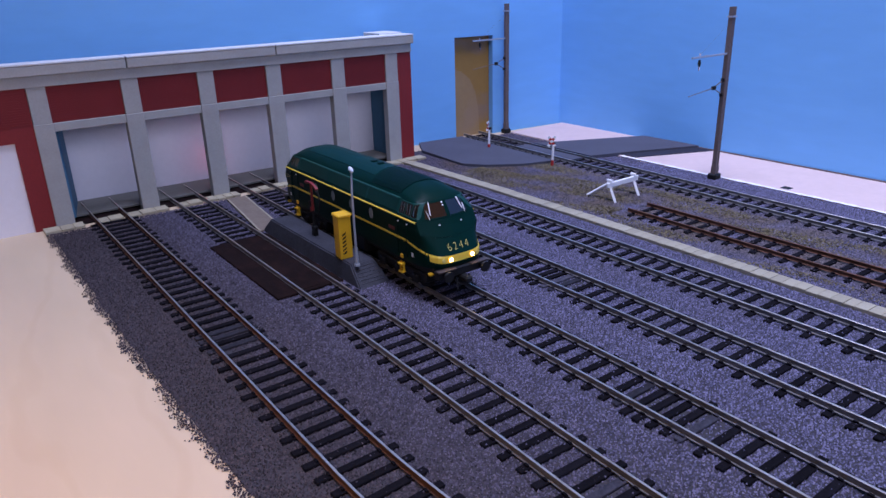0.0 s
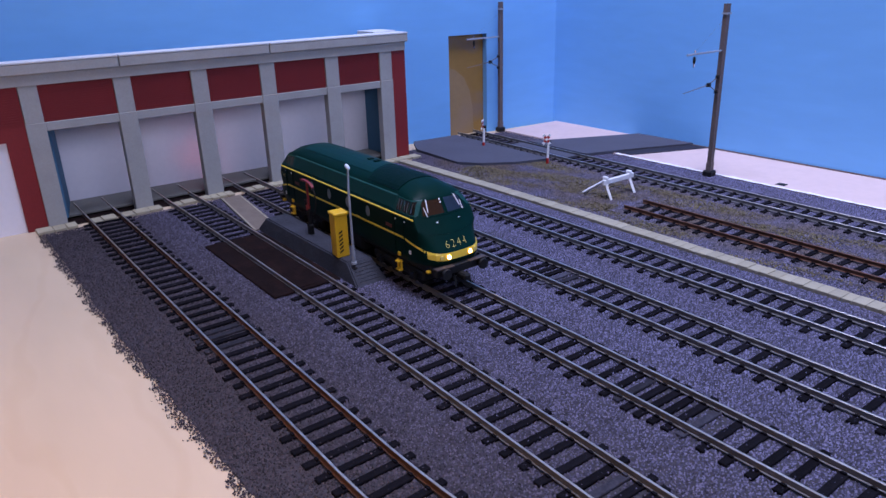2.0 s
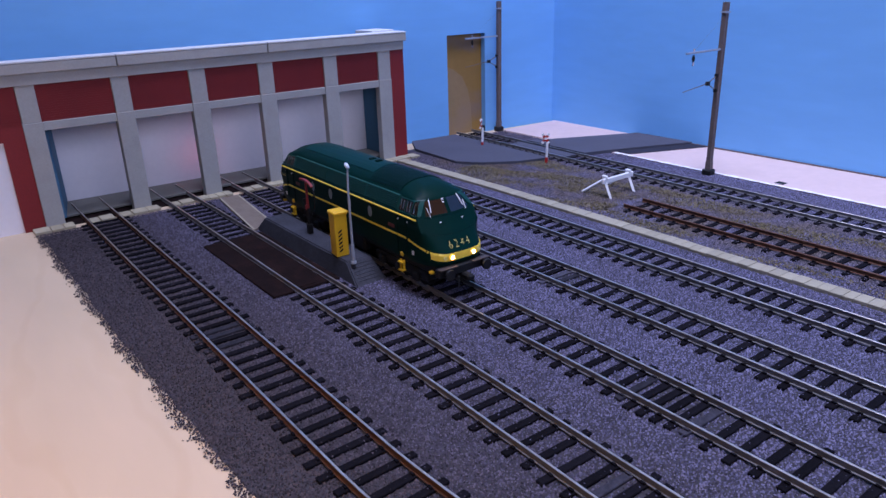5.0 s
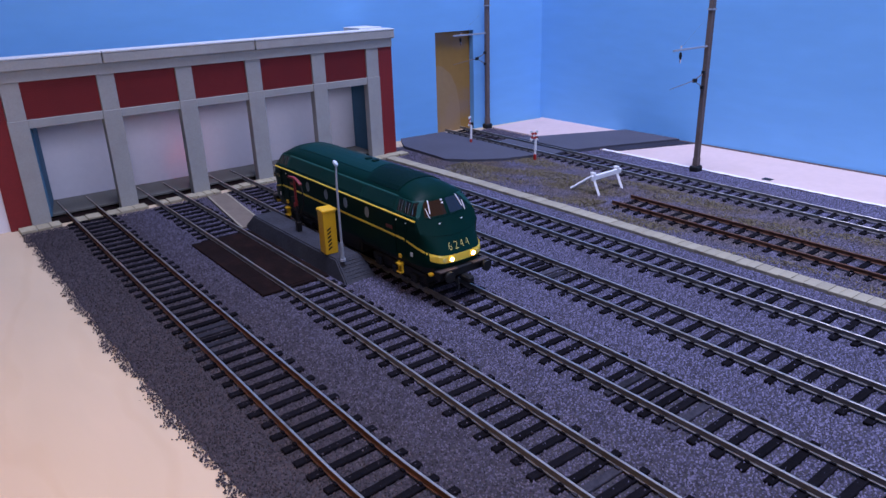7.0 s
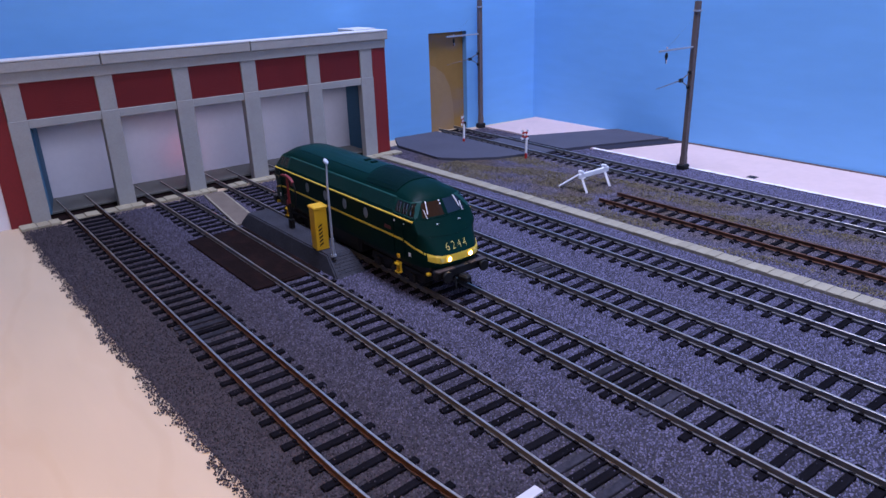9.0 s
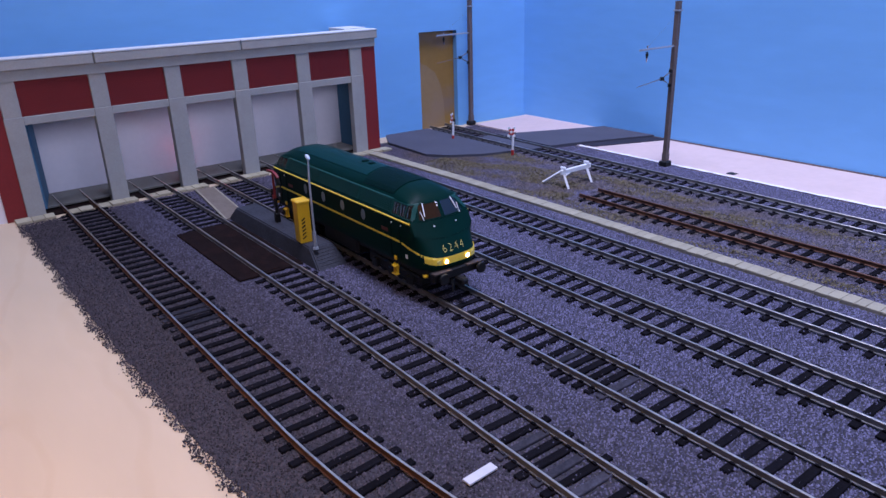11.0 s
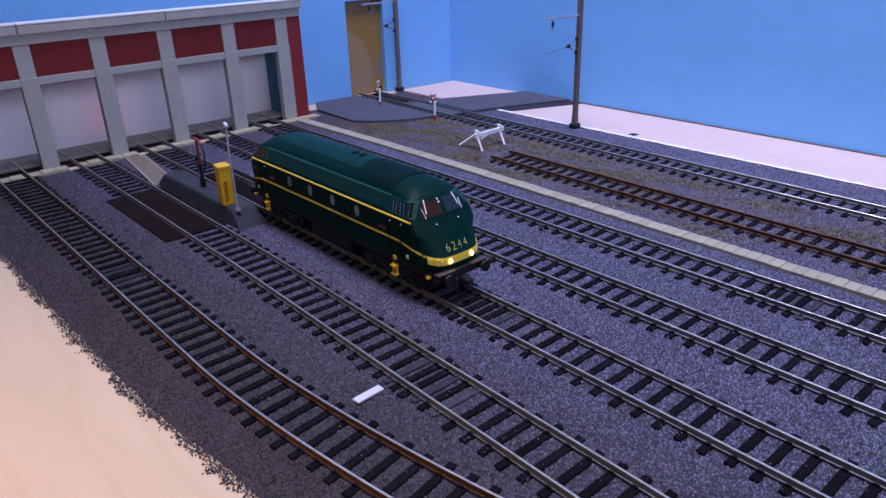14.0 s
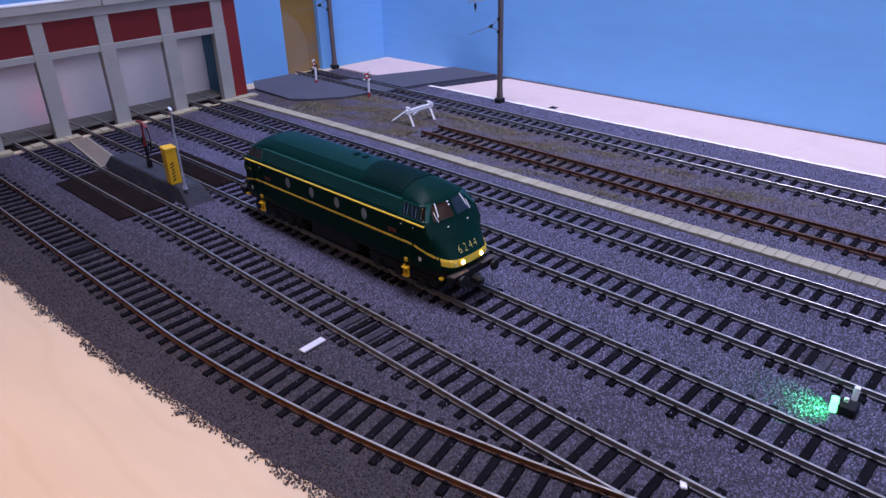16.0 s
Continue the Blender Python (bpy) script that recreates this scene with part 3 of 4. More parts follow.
def make_lamp():
    t = thing("yard_lamp", (-24.0, 270.7, 8.4), "slim grey yard lamp post with a small hooded head", "lamp")
    part("foot", rod(bmesh.new(), (0, 0, 0), (0, 0, 1.0), 1.4, 1.3, 12), M_METAL, t)
    part("socket", rod(bmesh.new(), (0, 0, 1.0), (0, 0, 9), 0.85, 0.8, 10), M_METAL, t)
    bm = rod(bmesh.new(), (0, 0, 9), (0, 0, 36), 0.6, 0.5, 10)
    rod(bm, (0, 0, 35.8), (0.7, 0.3, 45.3), 0.5, 0.42, 10)
    part("pole", bm, M_METAL, t)
    bm = bmesh.new()
    bmesh.ops.create_uvsphere(bm, u_segments=12, v_segments=8, radius=1.0, matrix=Matrix.Translation((0.7, 0.7, 46.2)) @ Matrix.Rotation(0.6, 4, "X") @ Matrix.Diagonal((1.0, 1.9, 0.9, 1)))
    part("lamp_head", bm, mat("pale_lamp_head", (0.55, 0.62, 0.72), 0.35, vary=0.05, bump=0), t, "pale lamp hood", smooth=True)


def make_crane():
    t = thing("water_crane", (-19.3, 322, 8.4), "dark red fuelling hose stand with a hanging black hose", "hose stand")
    part("column_base", cube(-1.3, 1.3, -1.5, 1.5, 0, 5.5, bevel=0.4), M_BLACK, t, "black column base")
    part("lower_column", rod(bmesh.new(), (0, 0, 5.4), (0, 0, 14), 0.95, 0.85, 10), M_BLACK, t)
    part("column", rod(bmesh.new(), (0, 0, 13.8), (0, 0, 28.4), 0.7, 0.6, 10), M_HOSERED, t)
    part("arm", sweep([(0, -6.4, 26.4), (0, -3.5, 28.0), (0, 0, 28.8), (0, 5.8, 28.4)], [(-0.7, -0.5), (0.7, -0.5), (0.7, 0.5), (-0.7, 0.5)]), M_HOSERED, t, "dark red top arm")
    part("valve_box", cube(-0.9, 0.9, -0.2, 1.9, 13.0, 15.6, bevel=0.3), M_HOSERED, t)
    bm = rod(bmesh.new(), (-0.3, 2.9, 18.5), (0, 1.2, 8.5), 0.75, 0.6, 8)
    part("nozzle", bm, M_BLACK, t, "black filling nozzle")
    bm = bmesh.new()
    pts = [(0, -6.2, 26.2), (0.2, -7.6, 23.5), (0.3, -7.7, 19), (0.3, -6.4, 14.5), (0.2, -4.2, 10.6), (0.1, -1.4, 8.6)]
    for p, q in zip(pts, pts[1:]):
        rod(bm, p, q, 0.38, 0.38, 8)
    part("hose", bm, M_BLACK, t, "black rubber hose")


def make_pit(x0, x1, y0, y1, words):
    t = thing("drip_tray", (0, 0, 0), words, "drip tray")
    part("tray_plate", cube(x0, x1, y0, y1, -0.78, 0.75, bevel=0.3), M_DARK, t)
    part("tray_channel", cube((x0 + x1) / 2 - 5, (x0 + x1) / 2 + 5, y0 + 2, y1 - 2, 0.7, 1.0), M_DARK, t)


def make_buffer():
    t = thing("buffer_stop", (0, 0, 0), "white plastic buffer stop with sloping stays", "buffer stop")
    part("beam", cube(162.0, 191.5, 278.9, 280.6, 8.4, 11.6, bevel=0.3), M_WHITEP, t, "white crossbeam")
    for x in (165.0, 187.8):
        bm = bmesh.new()
        rod(bm, (x, 282.0, 13.4), (x, 274.8, -0.6), 1.0, 1.0, 4)
        part("front_stay", bm, M_WHITEP, t)
        bm = bmesh.new()
        rod(bm, (x, 280.5, 11.0), (x - 1.0, 297.5, -0.6), 1.0, 1.0, 4)
        part("rear_stay", bm, M_WHITEP, t)
        part("post_head", cube(x - 1.0, x + 1.0, 278.6, 281.8, 11.4, 13.4, bevel=0.3), M_WHITEP, t)


def make_cross(x, y, s, words, face):
    t = thing("crossing_sign", (x, y, 0.0), words, "level crossing sign", group="crossing signs")
    part("post", rod(bmesh.new(), (0, 0, 0), (0.6, 0, 16 * s), 0.95, 0.9, 10), M_WHITEP, t)
    part("post_band", rod(bmesh.new(), (0, 0, -0.5), (0.12, 0, 4.2 * s), 1.05, 1.05, 10), M_REDP, t, "red post band")
    for a in (35, -35):
        for i in range(5):
            m = Matrix.Translation((-0.4, 0.9, 19 * s)) @ Matrix.Rotation(math.radians(face), 4, "Z") @ Matrix.Rotation(math.radians(a), 4, "Y")
            part("cross_arm", cube(-1.0, 1.0, -0.3 + (0.05 if a > 0 else -0.25), 0.1 + (0.05 if a > 0 else -0.25), -4.5 + i * 1.8, -2.72 + i * 1.8, m=m), M_REDP if i % 2 else M_WHITEP, t)
    part("flash_lamp", cube(0.2, 3.0, -0.6, 0.6, 13.2 * s, 18 * s, bevel=0.5), M_BLACK, t, "black signal lamp housing")


def make_mast(x, y):
    t = thing("catenary_mast", (x, y, -0.6), "weathered brown catenary mast with bracket arms", "catenary mast", group="catenary masts")
    part("plinth", cube(-3.6, 3.6, -3.2, 3.2, 0, 4.2, bevel=0.7), M_BLACK, t)
    bm = bmesh.new()
    box(bm, -1.7, -1.05, -1.5, 1.5, 4, 113)
    box(bm, 1.05, 1.7, -1.5, 1.5, 4, 113)
    box(bm, -1.05, 1.05, -1.2, 1.2, 4, 112.6)
    box(bm, -1.95, 1.95, -1.75, 1.75, 3.9, 9.5)
    part("post", bm, M_MAST, t)
    part("post_cap", cube(-2.3, 2.3, -2.1, 2.1, 106.5, 107.6), M_METAL, t)
    bm = cube(-38.5, 2.8, -0.6, 0.6, 83.75, 84.55)
    box(bm, -38.5, 2.8, -0.2, 0.2, 83.5, 84.8)
    part("bracket_arm", bm, M_METAL, t, "grey bracket arm")
    part("tie_wire", rod(bmesh.new(), (-1.5, 0, 104), (-31, 0, 85), 0.04, 0.04, 5), M_MAST, t)
    bm = rod(bmesh.new(), (-30.6, 0, 82.6), (-30.6, 0, 80.6), 0.6, 1.05, 10)
    rod(bm, (-30.6, 0, 80.6), (-30.6, 0, 78.4), 1.05, 0.55, 10)
    part("insulator", bm, M_BLACK, t, "black insulator")
    part("insulator_cap", rod(bmesh.new(), (-30.6, 0, 86.6), (-30.6, 0, 85.0), 0.6, 0.5, 8), M_CHROME, t)
    part("insulator_tip", rod(bmesh.new(), (-30.6, 0, 78.4), (-30.6, 0, 76.0), 0.7, 0.4, 8), M_CHROME, t)
    bm = rod(bmesh.new(), (-1.8, 0, 67.5), (-12, 0, 63.5), 0.35, 0.35, 6)
    rod(bm, (-1.8, 0, 58), (-12, 0, 63.0), 0.3, 0.3, 6)
    rod(bm, (-12, 0, 63.4), (-39, 0, 60.6), 0.32, 0.22, 6)
    part("registration_arm", bm, M_MAST, t)
    part("arm_clamp", cube(-13.6, -10.2, -1.0, 1.0, 62.0, 64.6, bevel=0.4), M_BLACK, t)
    for z in (58, 67.5):
        part("arm_clamp", cube(-3.6, -1.8, -1.1, 1.1, z - 1.2, z + 1.2, bevel=0.3), M_BLACK, t)


def make_path():
    t = thing("footpath", (0, 0, 0), "pale concrete footpath strip leading to the shed", "footpath", kind="structure")
    part("path_slab", prism([(-20.3, 446), (-9.3, 446), (-18.0, 373), (-30.0, 370)], -0.7, 0.8), M_PATH, t)
    part("path_edge", prism([(-21.4, 446), (-20.3, 446), (-30.0, 370), (-31.2, 370)], -0.7, 1.0), M_KERB, t, "pale path edging")
    part("path_edge", prism([(-9.3, 446), (-8.2, 446), (-16.8, 373), (-18.0, 373)], -0.7, 1.0), M_KERB, t, "pale path edging")


def make_signal():
    t = thing("ground_signal", (24, -63.5, 0), "small ground signal with a lit green lens", "signal")
    part("signal_body", cube(-2.0, 4.5, -5.6, -0.2, -0.6, 3.4, bevel=0.4), M_BLACK, t)
    part("lens", cube(-2.6, 1.0, 0.0, 2.2, -0.2, 4.6, bevel=0.3, m=Matrix.Rotation(0.2, 4, "Z")), M_GREENGLOW, t, "glowing green lens block")
    part("link_arm", cube(0.5, 1.7, -2.6, -1.2, 3.3, 5.0, bevel=0.2), M_WHITEP, t)
    part("white_post", cube(2.8, 4.6, -4.4, -2.6, 0.0, 8.6, bevel=0.3, m=Matrix.Rotation(0.12, 4, "Y")), M_WHITEP, t, "white upright end post")
    d = bpy.data.lights.new("green_signal_light", "SPOT")
    d.energy, d.color, d.shadow_soft_size, d.spot_size, d.spot_blend = 0.055, (0.02, 1.0, 0.22), 0.0008, radians(124), 1.0
    new("green_signal_light", d).matrix_world = look((0.0222, -0.0606, 0.0060), (0.0200, -0.0560, 0.0))


def make_tile():
    t = thing("marker_strip", (0, 0, 0), "small white plastic marker strip lying on the ballast", "marker")
    part("strip", cube(-5.5, 5.5, -1.6, 1.6, 0.1, 0.9, bevel=0.15, m=Matrix.Translation((-67.3, 98.2, 0)) @ Matrix.Rotation(math.radians(2), 4, "Z")), M_DULLWHITE, t)
    t = thing("loose_chip", (0, 0, 0), "small white plastic chip beside a rail", "chip")
    part("chip", cube(-1.6, 1.6, -1.0, 1.0, 0.3, 1.4, bevel=0.3, m=Matrix.Translation((-41.2, -41.5, 0)) @ Matrix.Rotation(0.5, 4, "Z")), M_WHITEP, t)
    # the hole's dark inside is painted as a black sheet on the board
    t = thing("cable_hole", (270, 221, 0.2), "black square sheet on the white board drawn for a cable hole's dark inside", "hole")
    part("hole_sheet", cube(-3.0, 3.0, -3.0, 3.0, 0.0, 0.12), M_BLACK, t)


make_roads()
make_island()
make_pump_box()
make_lamp()
make_crane()
make_pit(-62.5, -28.6, 276.5, 363.5, "dark brown oily drip tray under the track")
make_pit(-10.5, 21.0, 279, 366, "dark brown oily drip tray under the locomotive track")
make_buffer()
make_cross(203.3, 442, 1.0, "red and white crossing sign on a banded post", 30)
make_cross(202.6, 367.5, 0.95, "red and white crossing sign beside the dark road", -40)
make_mast(257.6, 266.3)
make_mast(259.0, 483.0)
make_path()
make_signal()
make_tile()
# unseen red lamp added to make the pink glow on the back panels
red = thing("hidden_red_lamp", (-12.5, 487.0, 20), "small red bulb added out of sight behind a shed pillar", "lamp")
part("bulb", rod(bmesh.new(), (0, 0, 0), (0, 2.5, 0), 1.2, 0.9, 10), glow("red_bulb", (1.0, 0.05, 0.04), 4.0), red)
point_lamp("hidden_red_light", (-0.0125, 0.4905, 0.0205), 0.0010, (1.0, 0.20, 0.26), 0.002)


# ---------------------------------------------------------------- locomotive
LEN = 154.2
# by height: half width, and how far the front stands back at the centre line
WIDTHS = [(13.0, 15.4), (14.2, 15.8), (16.0, 16.0), (32.6, 16.0), (33.4, 15.9), (34.2, 15.4), (37.0, 14.2), (40.2, 12.8), (41.6, 11.9), (43.2, 10.2), (44.6, 7.9), (45.6, 5.4), (46.3, 2.8), (46.6, 0.6)]
FRONTS = [(13.0, 1.0), (14.2, 0.1), (15.2, -0.3), (18.6, -0.2), (22.0, 2.0), (31.0, 7.0), (33.5, 8.2), (39.6, 12.2), (40.8, 13.4), (42.2, 15.6), (43.6, 18.6), (44.8, 23.0), (45.7, 29.0), (46.3, 36.0), (46.6, 46.0)]
# by share of the half width: how far the front falls back, for the rounded lower nose and for the sharp cab corner
ROUND = [(0.0, 0.0), (0.18, 0.05), (0.36, 0.2), (0.57, 0.55), (0.70, 1.7), (0.81, 3.8), (0.90, 6.6), (0.97, 10.4), (1.0, 16.0)]
SHARP = [(0.0, 0.0), (0.18, 0.1), (0.36, 0.4), (0.57, 1.05), (0.70, 1.5), (0.81, 1.9), (0.90, 2.2), (0.97, 2.7), (1.0, 3.9)]


def front_curve(z):
    """Half of the nose's outline at height z, from the centre to the side: (x, y) points."""
    w, f = lerp(WIDTHS, z), lerp(FRONTS, z)
    k = max(0.0, min(1.0, (z - 19.5) / 8.5)) * max(0.0, min(1.0, (43.5 - z) / 3.5))
    return [(w * a, f + (1 - k) * p + k * q) for (a, p), (_, q) in zip(ROUND, SHARP)]


def make_loco():
    t = thing("diesel_locomotive", (0, 0, 0), "dark green model diesel locomotive with yellow stripes and lit headlights", "locomotive")
    levels = [13.0, 14.2, 15.2, 16.6, 18.6, 20.4, 22.0, 24.0, 26.0, 28.0, 30.0, 31.6, 32.6, 33.4, 34.2, 35.6, 37.0, 38.6, 40.2, 41.0, 41.6, 42.4, 43.2, 44.0, 44.6, 45.2, 45.6, 46.0, 46.3, 46.6]
    bm = bmesh.new()
    rings = []
    for z in levels:
        half = front_curve(z)
        side = [(half[-1][0], y) for y in (28, 48, LEN / 2, LEN - 48, LEN - 28) if half[-1][1] + 2 < y < LEN - half[-1][1] - 2]
        while len(side) < 5:
            side.append((half[-1][0], LEN / 2 + len(side) * 0.01))
        side.sort(key=lambda p: p[1])
        right = half + side + [(x, LEN - y) for x, y in half[::-1]]
        ring = right + [(-x, y) for x, y in right[-2:0:-1]]
        rings.append([bm.verts.new((x, y, z)) for x, y in ring])
    for r, q in zip(rings, rings[1:]):
        for i in range(len(r)):
            j = (i + 1) % len(r)
            bm.faces.new((r[i], r[j], q[j], q[i]))
    bm.faces.new(rings[0][::-1])
    bm.faces.new(rings[-1])
    bmesh.ops.recalc_face_normals(bm, faces=bm.faces)
    tree = BVHTree.FromBMesh(bm)
    body = part("body", bm, M_GREEN, t, "dark green body shell", smooth=True)
    body.data.set_sharp_from_angle(angle=radians(24))

    def skin(name, rows, axis, material, label="", lift=0.14, parent=None):
        """A thin plate on the body: rows of (u, v) points thrown on it along an axis ('-x', '+x', '-y', '+y', 'z')."""
        b = bmesh.new()
        grid = []
        for row in rows:
            line = []
            for u, v in row:
                o, d = {"-x": ((-60, u, v), (1, 0, 0)), "+x": ((60, u, v), (-1, 0, 0)), "-y": ((u, -60, v), (0, 1, 0)), "+y": ((u, LEN + 60, v), (0, -1, 0)), "z": ((u, v, 90), (0, 0, -1))}[axis]
                hit, nor, _, _ = tree.ray_cast(Vector(o), Vector(d))
                if hit is None:
                    return None
                if nor.dot(Vector(d)) > 0:
                    nor = -nor
                line.append((b.verts.new(hit + nor * lift), b.verts.new(hit - nor * 0.1)))
            grid.append(line)
        for r, q in zip(grid, grid[1:]):
            for i in range(len(r) - 1):
                b.faces.new((r[i][0], r[i + 1][0], q[i + 1][0], q[i][0]))
        n, m = len(grid), len(grid[0])
        rim = [grid[0][j] for j in range(m)] + [grid[i][m - 1] for i in range(1, n)] + [grid[n - 1][j] for j in range(m - 2, -1, -1)] + [grid[i][0] for i in range(n - 2, 0, -1)]
        for a, c in zip(rim, rim[1:] + rim[:1]):
            b.faces.new((a[0], c[0], c[1], a[1]))
        return part(name, b, material, parent or t, label)

    def quad(a, b, c, d, n, m):
        """Rows of points over the quad a b c d (a-b below, d-c above)."""
        out = []
        for j in range(m + 1):
            v = j / m
            out.append([tuple((1 - v) * ((1 - i / n) * a[k] + i / n * b[k]) + v * ((1 - i / n) * d[k] + i / n * c[k]) for k in (0, 1)) for i in range(n + 1)])
        return out

    for side in ("-x", "+x"):
        sx = -1 if side == "-x" else 1
        bead = [(0.2, -0.42), (0.38, -0.2), (0.36, 0.1), (0.14, 0.36), (-0.4, 0.42), (-0.4, -0.42)]
        part("upper_stripe", sweep([(sx * 15.85, 11.2, 32.9), (sx * 15.95, 14, 32.9), (sx * 15.95, LEN - 14, 32.9), (sx * 15.85, LEN - 11.2, 32.9)], [(sx * u, v) for u, v in bead]), M_STRIPE, t, "raised yellow upper stripe")
        low = quad((5.6, 22.7), (LEN - 5.6, 22.7), (LEN - 5.6, 23.6), (5.6, 23.6), 70, 1)
        low = [[(y, z - 3.6 * max(0.0, (20.0 - min(y, LEN - y)) / 14.4) ** 1.5) for y, z in r] for r in low]
        skin("lower_stripe", low, side, M_STRIPE, "yellow lower stripe", lift=0.2)
        for y in (48.5, 67.6, 86.6, 105.7):
            rows = []
            for r in (0.05, 0.55, 1.0):
                rows.append([(y + 1.75 * r * math.cos(a * math.pi / 9), 28.4 + 2.6 * r * math.sin(a * math.pi / 9)) for a in range(19)])
            skin("porthole", rows, side, M_PORT, "pale round porthole")
        for f, g in ((1, 0), (-1, LEN)):
            Y = lambda v: g + f * v
            for a, b in ((11.6, 15.4), (15.9, 20.2), (20.7, 25.0)):
                skin("cab_side_window", quad((Y(a), 34.7), (Y(b), 34.7), (Y(b), 39.4), (Y(a + (2.6 if a < 12 else 0)), 39.4), 5, 4), side, M_SIDEGLASS, "dark cab side window", lift=0.12)
            # thin bright strips imitate the shed's reflection in the side glass
            for yy, lean in ((13.4, 1.1), (16.6, 0.8), (18.4, 1.4), (21.6, 0.5), (23.2, 1.2)):
                skin("reflection_strip", quad((Y(yy), 35.0), (Y(yy + 0.35), 35.0), (Y(yy + 0.35 + lean), 39.0), (Y(yy + lean), 39.0), 1, 4), side, M_GLINT, "pale strip imitating a reflection in the window", lift=0.2)
            for yy, lean, wd in ((25.1, 0.0, 0.6), (20.25, 0.0, 0.4), (15.45, 0.0, 0.4), (10.9, 2.9, 0.6)):
                skin("window_frame", quad((Y(yy), 34.4), (Y(yy + wd), 34.4), (Y(yy + wd + lean), 39.7), (Y(yy + lean), 39.7), 1, 4), side, M_LOUVRE, lift=0.28)
            skin("name_plate", quad((Y(28.0), 25.4), (Y(33.0), 25.4), (Y(33.0), 27.0), (Y(28.0), 27.0), 4, 1), side, M_MAROON, "small dark red plate")
            skin("data_panel", quad((Y(13.6), 16.6), (Y(15.0), 16.6), (Y(15.0), 18.4), (Y(13.6), 18.4), 1, 1), side, M_WHITEP, "small white data panel")
            skin("nose_seam", quad((Y(6.2), 18.0), (Y(6.6), 18.0), (Y(6.6), 20.6), (Y(6.2), 20.6), 1, 3), side, M_GRILLE, lift=0.32)
            for z0, z1, y0 in ((34.1, 34.55, 11.0), (39.5, 40.0, 13.9)):
                skin("window_frame", quad((Y(y0), z0), (Y(25.6), z0), (Y(25.6), z1), (Y(y0), z1), 8, 1), side, M_LOUVRE, lift=0.28)
            for yy in (17.4, 24.4):
                part("handrail_knob", cube((-16.5 if side == "-x" else 16.1), (-16.1 if side == "-x" else 16.5), Y(yy) - 0.25, Y(yy) + 0.25, 30.6, 31.1), M_WHITEP, t, "small bright handrail knob")
            for yy in (18.2, 25.4):
                skin("door_edge", quad((Y(yy), 15.5), (Y(yy + 0.3), 15.5), (Y(yy + 0.3), 32.4), (Y(yy), 32.4), 1, 4), side, M_GRILLE, lift=0.25)
            s = -1 if side == "-x" else 1
            step = part("cab_steps", cube(s * 16.2 - 0.5, s * 16.2 + 0.5, Y(22.7) - 1.4, Y(22.7) - 0.9, 6.6, 12.0), M_YELLOW, t, "yellow cab step ladder")
            part("step_post", cube(s * 16.2 - 0.5, s * 16.2 + 0.5, Y(22.7) + 0.9, Y(22.7) + 1.4, 6.6, 12.0), M_YELLOW, step)
            for z in (6.8, 10.6):
                part("step_tread", cube(s * 16.4 - 1.3, s * 16.4 + 0.9, Y(22.7) - 1.6, Y(22.7) + 1.6, z, z + 0.8, bevel=0.15), M_YELLOW, step)
            part("step_bracket", cube(s * 16.2 - 0.4, s * 16.2 + 0.5, Y(22.7) - 1.0, Y(22.7) + 1.0, 13.6, 15.6, bevel=0.3), M_YELLOW, step)
            part("handrail", rod(bmesh.new(), (s * 16.35, Y(17.6), 17), (s * 16.35, Y(17.6), 31.5), 0.22, 0.22, 6), M_GREEN, t)
        # louvre band between waist and roof
        for y0, y1 in ((27.2, 53.2), (54.6, 92.0), (92.8, LEN - 26.4)):
            z = 34.7
            while z < 39.4:
                skin("louvre", quad((y0, z), (y1, z), (y1, z + 0.36), (y0, z + 0.36), 6, 1), side, M_LOUVRE, lift=0.28)
                z += 0.74
        for y0, y1 in ((26.6, 53.6), (54.2, LEN - 26.0)):
            skin("gutter", quad((y0, 39.9), (y1, 39.9), (y1, 40.5), (y0, 40.5), 20, 1), side, M_GUTTER, "rain gutter strip in pale green that paints the edge highlight", lift=0.35)
        for yy in (26.2, 53.7, LEN - 26.4):
            skin("roof_seam", quad((yy, 34.4), (yy + 0.5, 34.4), (yy + 0.5, 40.4), (yy, 40.4), 1, 6), side, M_LOUVRE, lift=0.32)
    # roof gear
    skin("roof_grille", quad((-11.7, 28), (11.7, 28), (11.7, 53.4), (-11.7, 53.4), 14, 8), "z", M_GRILLE, "dark roof grille", lift=0.3)
    skin("roof_panel", quad((-8.5, 55), (8.5, 55), (8.5, LEN - 28), (-8.5, LEN - 28), 12, 20), "z", M_ROOFG, "dark green roof panel", lift=0.2)
    for yy in (64, 70):
        part("exhaust", cube(-1.6, 1.6, yy - 1.2, yy + 1.2, 46.0, 47.3, bevel=0.3), M_GRILLE, t)
    # noses
    for ax, g, f in (("-y", 0, 1), ("+y", LEN, -1)):
        for s in (-1, 1):
            rows = quad((s * 0.9, 33.9), (s * 11.4, 33.9), (s * 9.6, 39.4), (s * 0.9, 39.6), 6, 6)
            skin("windscreen", rows, ax, M_LITPANE if s * f < 0 else M_GLASS, "dark cab windscreen", lift=0.1)
